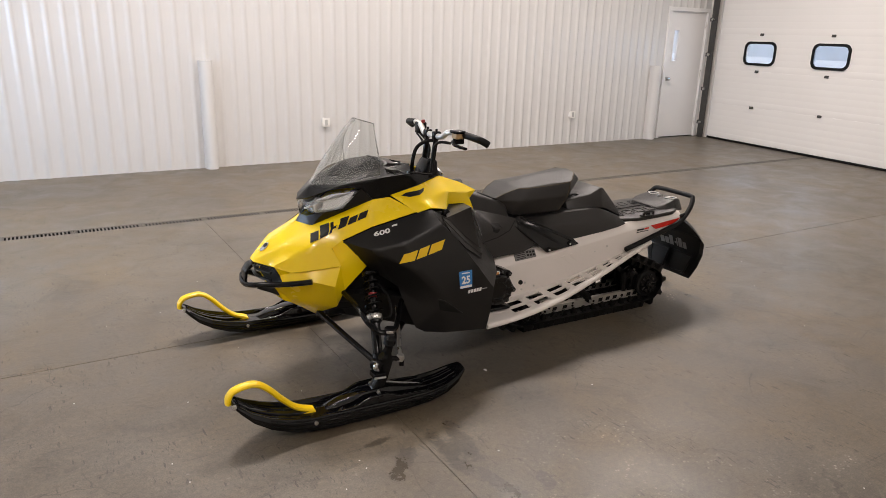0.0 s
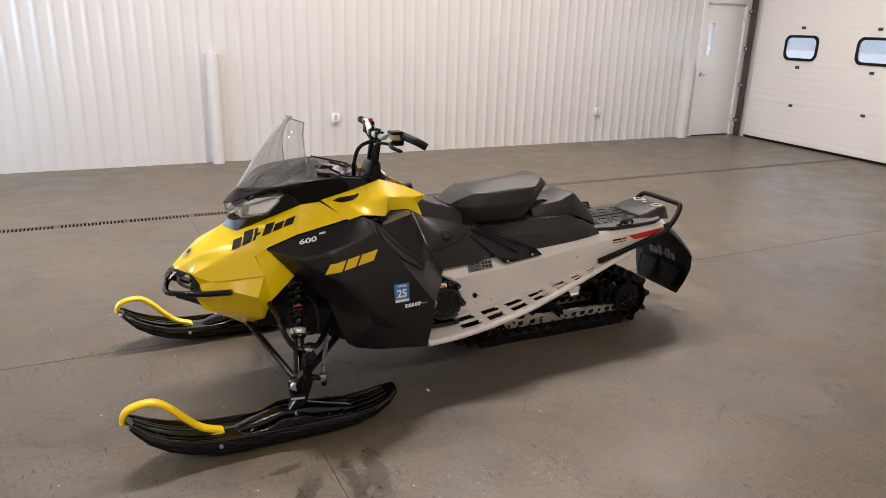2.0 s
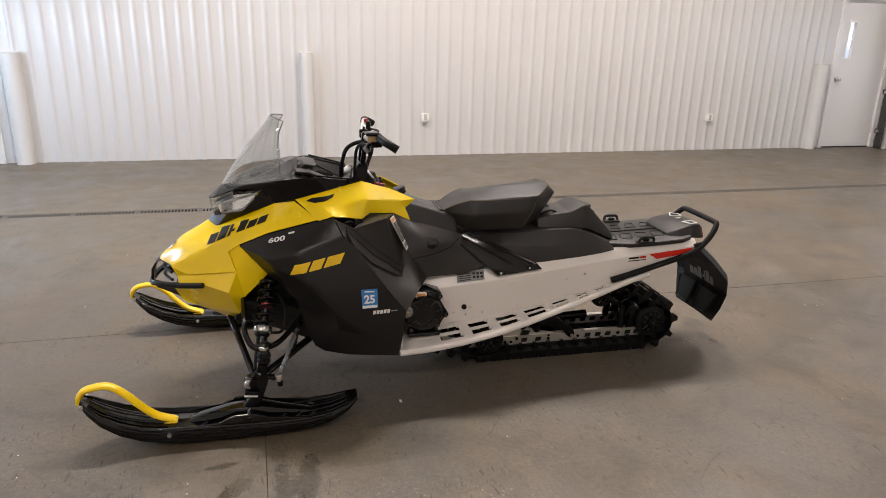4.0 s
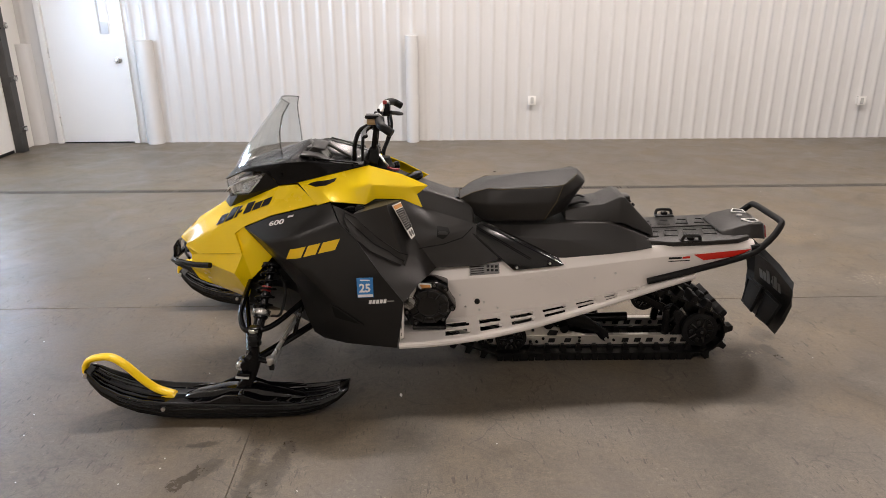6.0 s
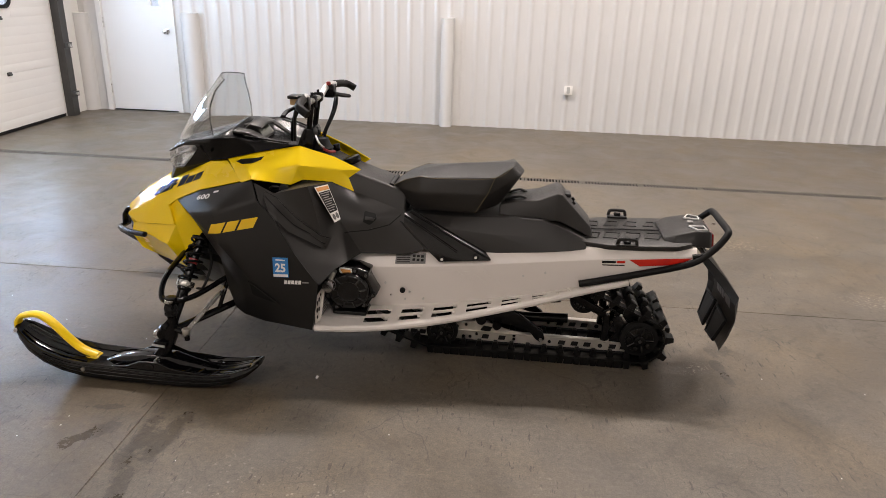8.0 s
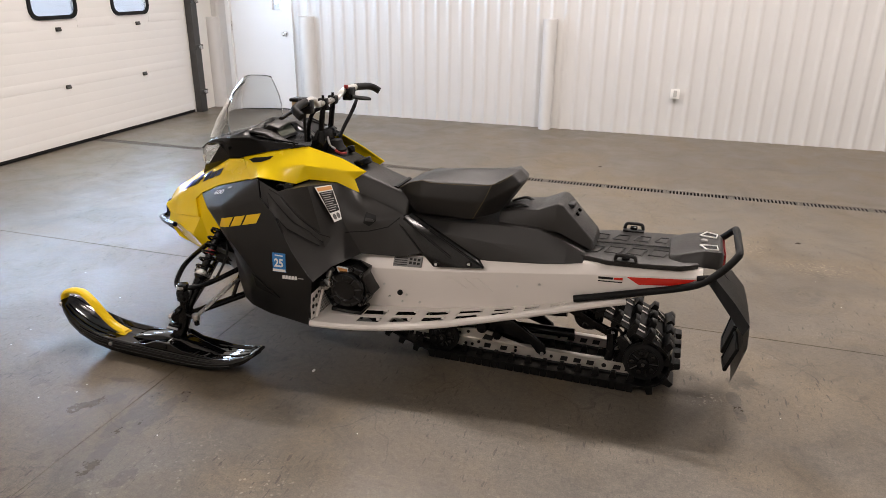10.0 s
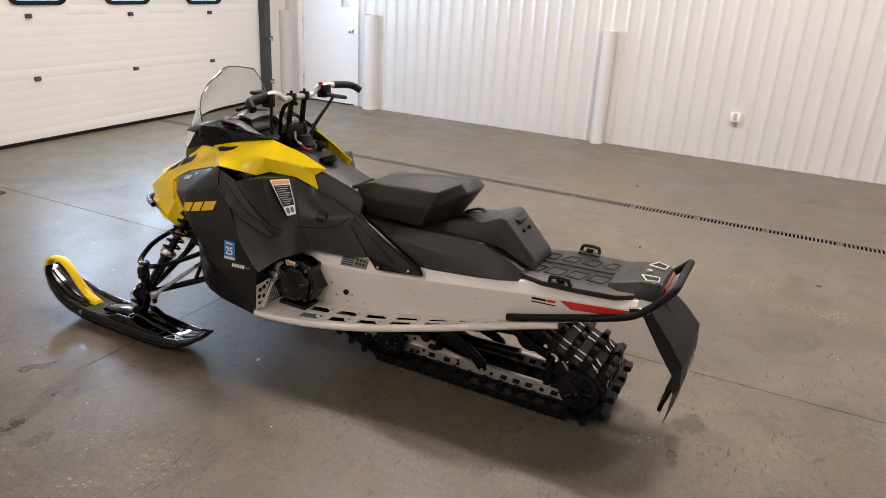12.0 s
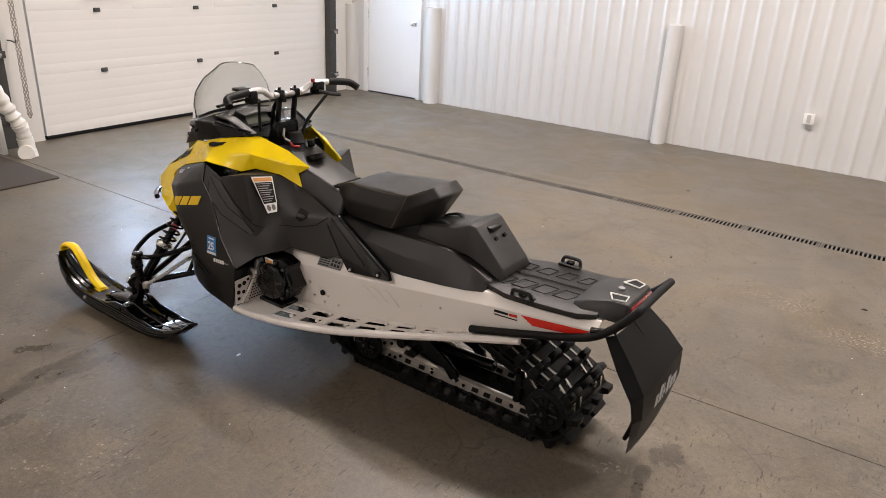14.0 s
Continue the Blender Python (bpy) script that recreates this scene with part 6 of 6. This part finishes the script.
part("tail_plug", disc((2.815, 0, .650), (0, 0, 1), .013, .010, 12, .003), GREY_INK, tl)
BUMP = [(2.352, -.228, .422), (2.45, -.228, .447), (2.62, -.224, .491), (2.74, -.214, .521), (2.82, -.200, .548), (2.888, -.184, .604), (2.930, -.160, .652), (2.938, -.128, .664), (2.938, 0, .666)]
part("rear_bumper", tube(BUMP + [(u, -v, w) for u, v, w in BUMP[-2::-1]], .0142, 12, 5), RUBBER, sled, "black padded rear bumper bar")
for s in (-1, 1):
    part("bumper_mount", tube([(2.80, s * .19, .56), (2.86, s * .19, .575), (2.895, s * .185, .610)], .012, 8, 3), BLACK_STEEL, sled)
# each level of the flap: (u, half width, w) of the wing's edge, then of the ridge beside the middle panel
FLAP = (((2.830, .155, .540), (2.860, .138, .548)), ((2.910, .212, .455), (2.936, .168, .474)), ((2.974, .232, .378), (2.998, .188, .398)),
        ((2.987, .222, .300), (3.004, .180, .300)), ((2.978, .198, .215), (2.990, .153, .215)), ((2.965, .160, .133), (2.970, .122, .130)))
fl_rings = []
for (ou, ov, ow), (ru, rv, rw) in FLAP:
    ou, ru, ov, rv = ou + .012, ru + .012, ov + .013, rv + .010
    fl_rings.append([(ou, -ov, ow), (ru, -rv, rw), (ru + .003, -rv * .5, rw), (ru + .004, 0, rw), (ru + .003, rv * .5, rw), (ru, rv, rw), (ou, ov, ow)])
_fl = loft(fl_rings, close=False)
bmesh.ops.solidify(_fl, geom=_fl.faces[:], thickness=.006)
bevel(_fl, .003, 2, 14)
flap = part("snow_flap", _fl, BLACK_PANEL, sled, "black rubber snow flap with pale brand strokes", 28)
for s in (-1, 1):
    part("flap_ridge", tube([(2.864, s * .138, .548), (2.938, s * .168, .476), (3.000, s * .188, .400)], .005, 6), GREY_GRAIN, flap)
part("flap_rib", tube([(2.872, 0, .548), (2.915, 0, .505), (2.94, 0, .482)], [.010, .006, .002], 6), GREY_GRAIN, flap)
# two moulded pockets low on the inner face
for s in (-1, 1):
    pk = bmesh.new()
    o = [(2.984, s * .022, .282), (2.984, s * .165, .276), (2.955, s * .138, .168), (2.952, s * .030, .160)]
    add_tube(pk, [Vector(p) for p in o + o[:1]], .008, 8)
    po = part("flap_pocket", pk, RUBBER, flap)
    part("pocket_floor", loft([[(u + e, v, w) for u, v, w in o] for e in (-.002, .004)], .001, 1), RUBBER, po)
_fb = bmesh.new()
_fb.from_mesh(flap.data)
_ft = BVHTree.FromBMesh(_fb)
_fb.free()
for face_ in (1, -1):
    v = -.095
    for dv, hh in ((.029, .040), (.031, .058), (.011, .052), (.014, .014), (.031, .058), (.033, .040), (.033, .040)):
        w0 = .300 + (.014 if hh == .014 else 0)
        b = bmesh.new()
        q = []
        for y_, w_ in ((v, w0), (v + dv, w0), (v + dv + hh * .35, w0 + hh), (v + hh * .35, w0 + hh)):
            hit, _, _, _ = _ft.ray_cast(Vector((2.95 + .5 * face_, y_, w_)), Vector((-face_, 0, 0)))
            q.append(b.verts.new((hit.x + .004 * face_, y_, w_)))
        b.faces.new(q)
        bmesh.ops.solidify(b, geom=b.faces[:], thickness=.0012)
        part("brand_mark", b, WHITE_INK if face_ > 0 else GREY_INK, flap)
        v += dv + .006
part("flap_clip", tube([(2.90, -.04, .515), (2.91, -.02, .50), (2.905, .0, .515)], .004, 6, 3), CHROME, flap)


# ---- loose things in the hall ----
def hose():
    t = thing("exhaust_hose", "white wrapped hose hanging beside the overhead door", "hose", pose(-1.79, 3.745, 0))
    line = smooth_path([(-.12, -.26, 1.9), (-.08, -.22, 1.2), (-.02, -.14, .78), (0, -.08, .58), (.02, .0, .38), (.03, .06, .24), (.02, .08, .13)], 8)
    bm = bmesh.new()
    add_tube(bm, line, [.055 + .006 * math.sin(k * 1.9) + .003 * math.sin(k * 4.1) for k in range(len(line))], 14)
    part("hose_body", bm, WRAP_WHITE, t)
    part("hose_elbow", tube([(.02, .075, .16), (.02, .085, .09), (.05, .06, .045), (.10, .03, .05)], [.062] * 16, 14, 5), WRAP_WHITE, t)
    part("hose_foot", tube([(.02, .085, .0), (.02, .085, .06)], [.075, .066], 16), WRAP_WHITE, t)
    for z in (10, 20, 30, 38):
        k = min(z, len(line) - 2)
        part("tape_band", tube([line[k], line[k + 1]], .063, 14), WRAP_WHITE, t)
    return t


hose()


def hoist_chain():
    t = thing("hoist_chain", "steel hand chain of the overhead door", "chain", pose(-2.05, 4.02, 0))
    for x in (0, .05):
        bm = bmesh.new()
        z, k = .30, 0
        while z < 3.4:
            ax = Vector((1, 0, 0)) if k % 2 else Vector((0, 1, 0))
            ring = [Vector((x + .006 * (z - .3) * 0, 0, z)) + ax * (.010 * math.cos(a)) + Vector((0, 0, .019 * math.sin(a))) for a in (2 * math.pi * i / 8 for i in range(9))]
            add_tube(bm, ring, .0032, 5)
            z += .030
            k += 1
        part("chain_run", bm, CHAIN_STEEL, t)
    part("chain_turn", tube([(0, 0, .30), (.01, 0, .27), (.025, 0, .262), (.04, 0, .27), (.05, 0, .30)], .006, 6, 4), CHAIN_STEEL, t)
    part("chain_keeper", box(-.10, .02, -.015, .015, 2.9, 2.95, .004), DARK_STEEL, t)
    part("chain_hook", tube([(-.15, 0, .9), (-.06, 0, .9), (-.01, 0, .89), (.0, 0, .92)], .006, 6, 4), DARK_STEEL, t)
    return t


hoist_chain()

mat_ = new("floor_mat", finish(prism(rounded(-2.16, -.975, 2.6, 3.66, .02), 0.0, .010, "z", .003), "floor_mat", MAT_BROWN))
tagged(mat_, "dark brown ribbed entrance mat flat on concrete", "floor mat")

board = new("leaning_board", finish(prism([(-2.32, 0), (-1.93, 0), (-1.97, .62), (-2.32, .62)], 3.70, 3.745, "y", .004), "leaning_board", DOOR_WHITE))
tagged(board, "white board standing beside the overhead door", "board")


def debris(points, size, name, label, mat):
    for k, (x, y) in enumerate(points):
        r = random.Random(k * 7 + 3)
        n = 7
        rings = []
        for z, f_ in ((0, 1), (.6, .8), (1, .35)):
            rings.append([(size * f_ * (1 + .35 * math.sin(k + 2.1 * i)) * math.cos(2 * math.pi * i / n), size * .7 * f_ * (1 + .3 * math.cos(k * 2 + i * 1.7)) * math.sin(2 * math.pi * i / n), size * .5 * z) for i in range(n)])
        ob = new(name, finish(loft(rings), name, mat))
        ob.matrix_world = pose(x, y, 0, 0, 0, r.uniform(0, 360))
        tagged(ob, label, "debris", "crumbs on the floor")


debris([(2.118, 2.752)], .011, "crumb", "small white crumb on the concrete", DEBRIS)
_r = random.Random(11)
debris([(_r.uniform(0.2, 5.2), _r.uniform(1.0, 6.0)) for _ in range(46)], .0035, "crumb", "tiny pale crumb on the concrete", DEBRIS)
debris([(3.30, 5.25), (2.95, 6.85), (4.4, 5.2)], .014, "crumb", "dark leaf scrap on the concrete", MAT_BROWN)


# ---- drain grate, piece by piece ----
def grate_mesh(length, slots):
    """One cast section: a rim, solid ends and bars with open slots between."""
    bm = bmesh.new()
    add_box(bm, 0, length - .004, -.052, -.044, -.006, -.001)
    add_box(bm, 0, length - .004, .044, .052, -.006, -.001)
    p = (length - .004 - .036) / slots
    add_box(bm, 0, .018, -.044, .044, -.007, -.002)
    add_box(bm, length - .022, length - .004, -.044, .044, -.007, -.002)
    for k in range(slots + 1):
        a = .018 + k * p
        add_box(bm, a - p * .23, a + p * .23, -.044, .044, -.007, -.002)
    return finish(bm, "grate_piece", GRATE)


GR = grate_mesh(.5, 17)
for k in range(26):
    ob = new("grate_piece", GR)
    ob.parent = floor
    x = X0 - .2 + .5 * k
    ob.matrix_local = Matrix.Translation((x, drain_y(x), 0)) @ Matrix.Rotation(math.atan(-.012), 4, "Z")
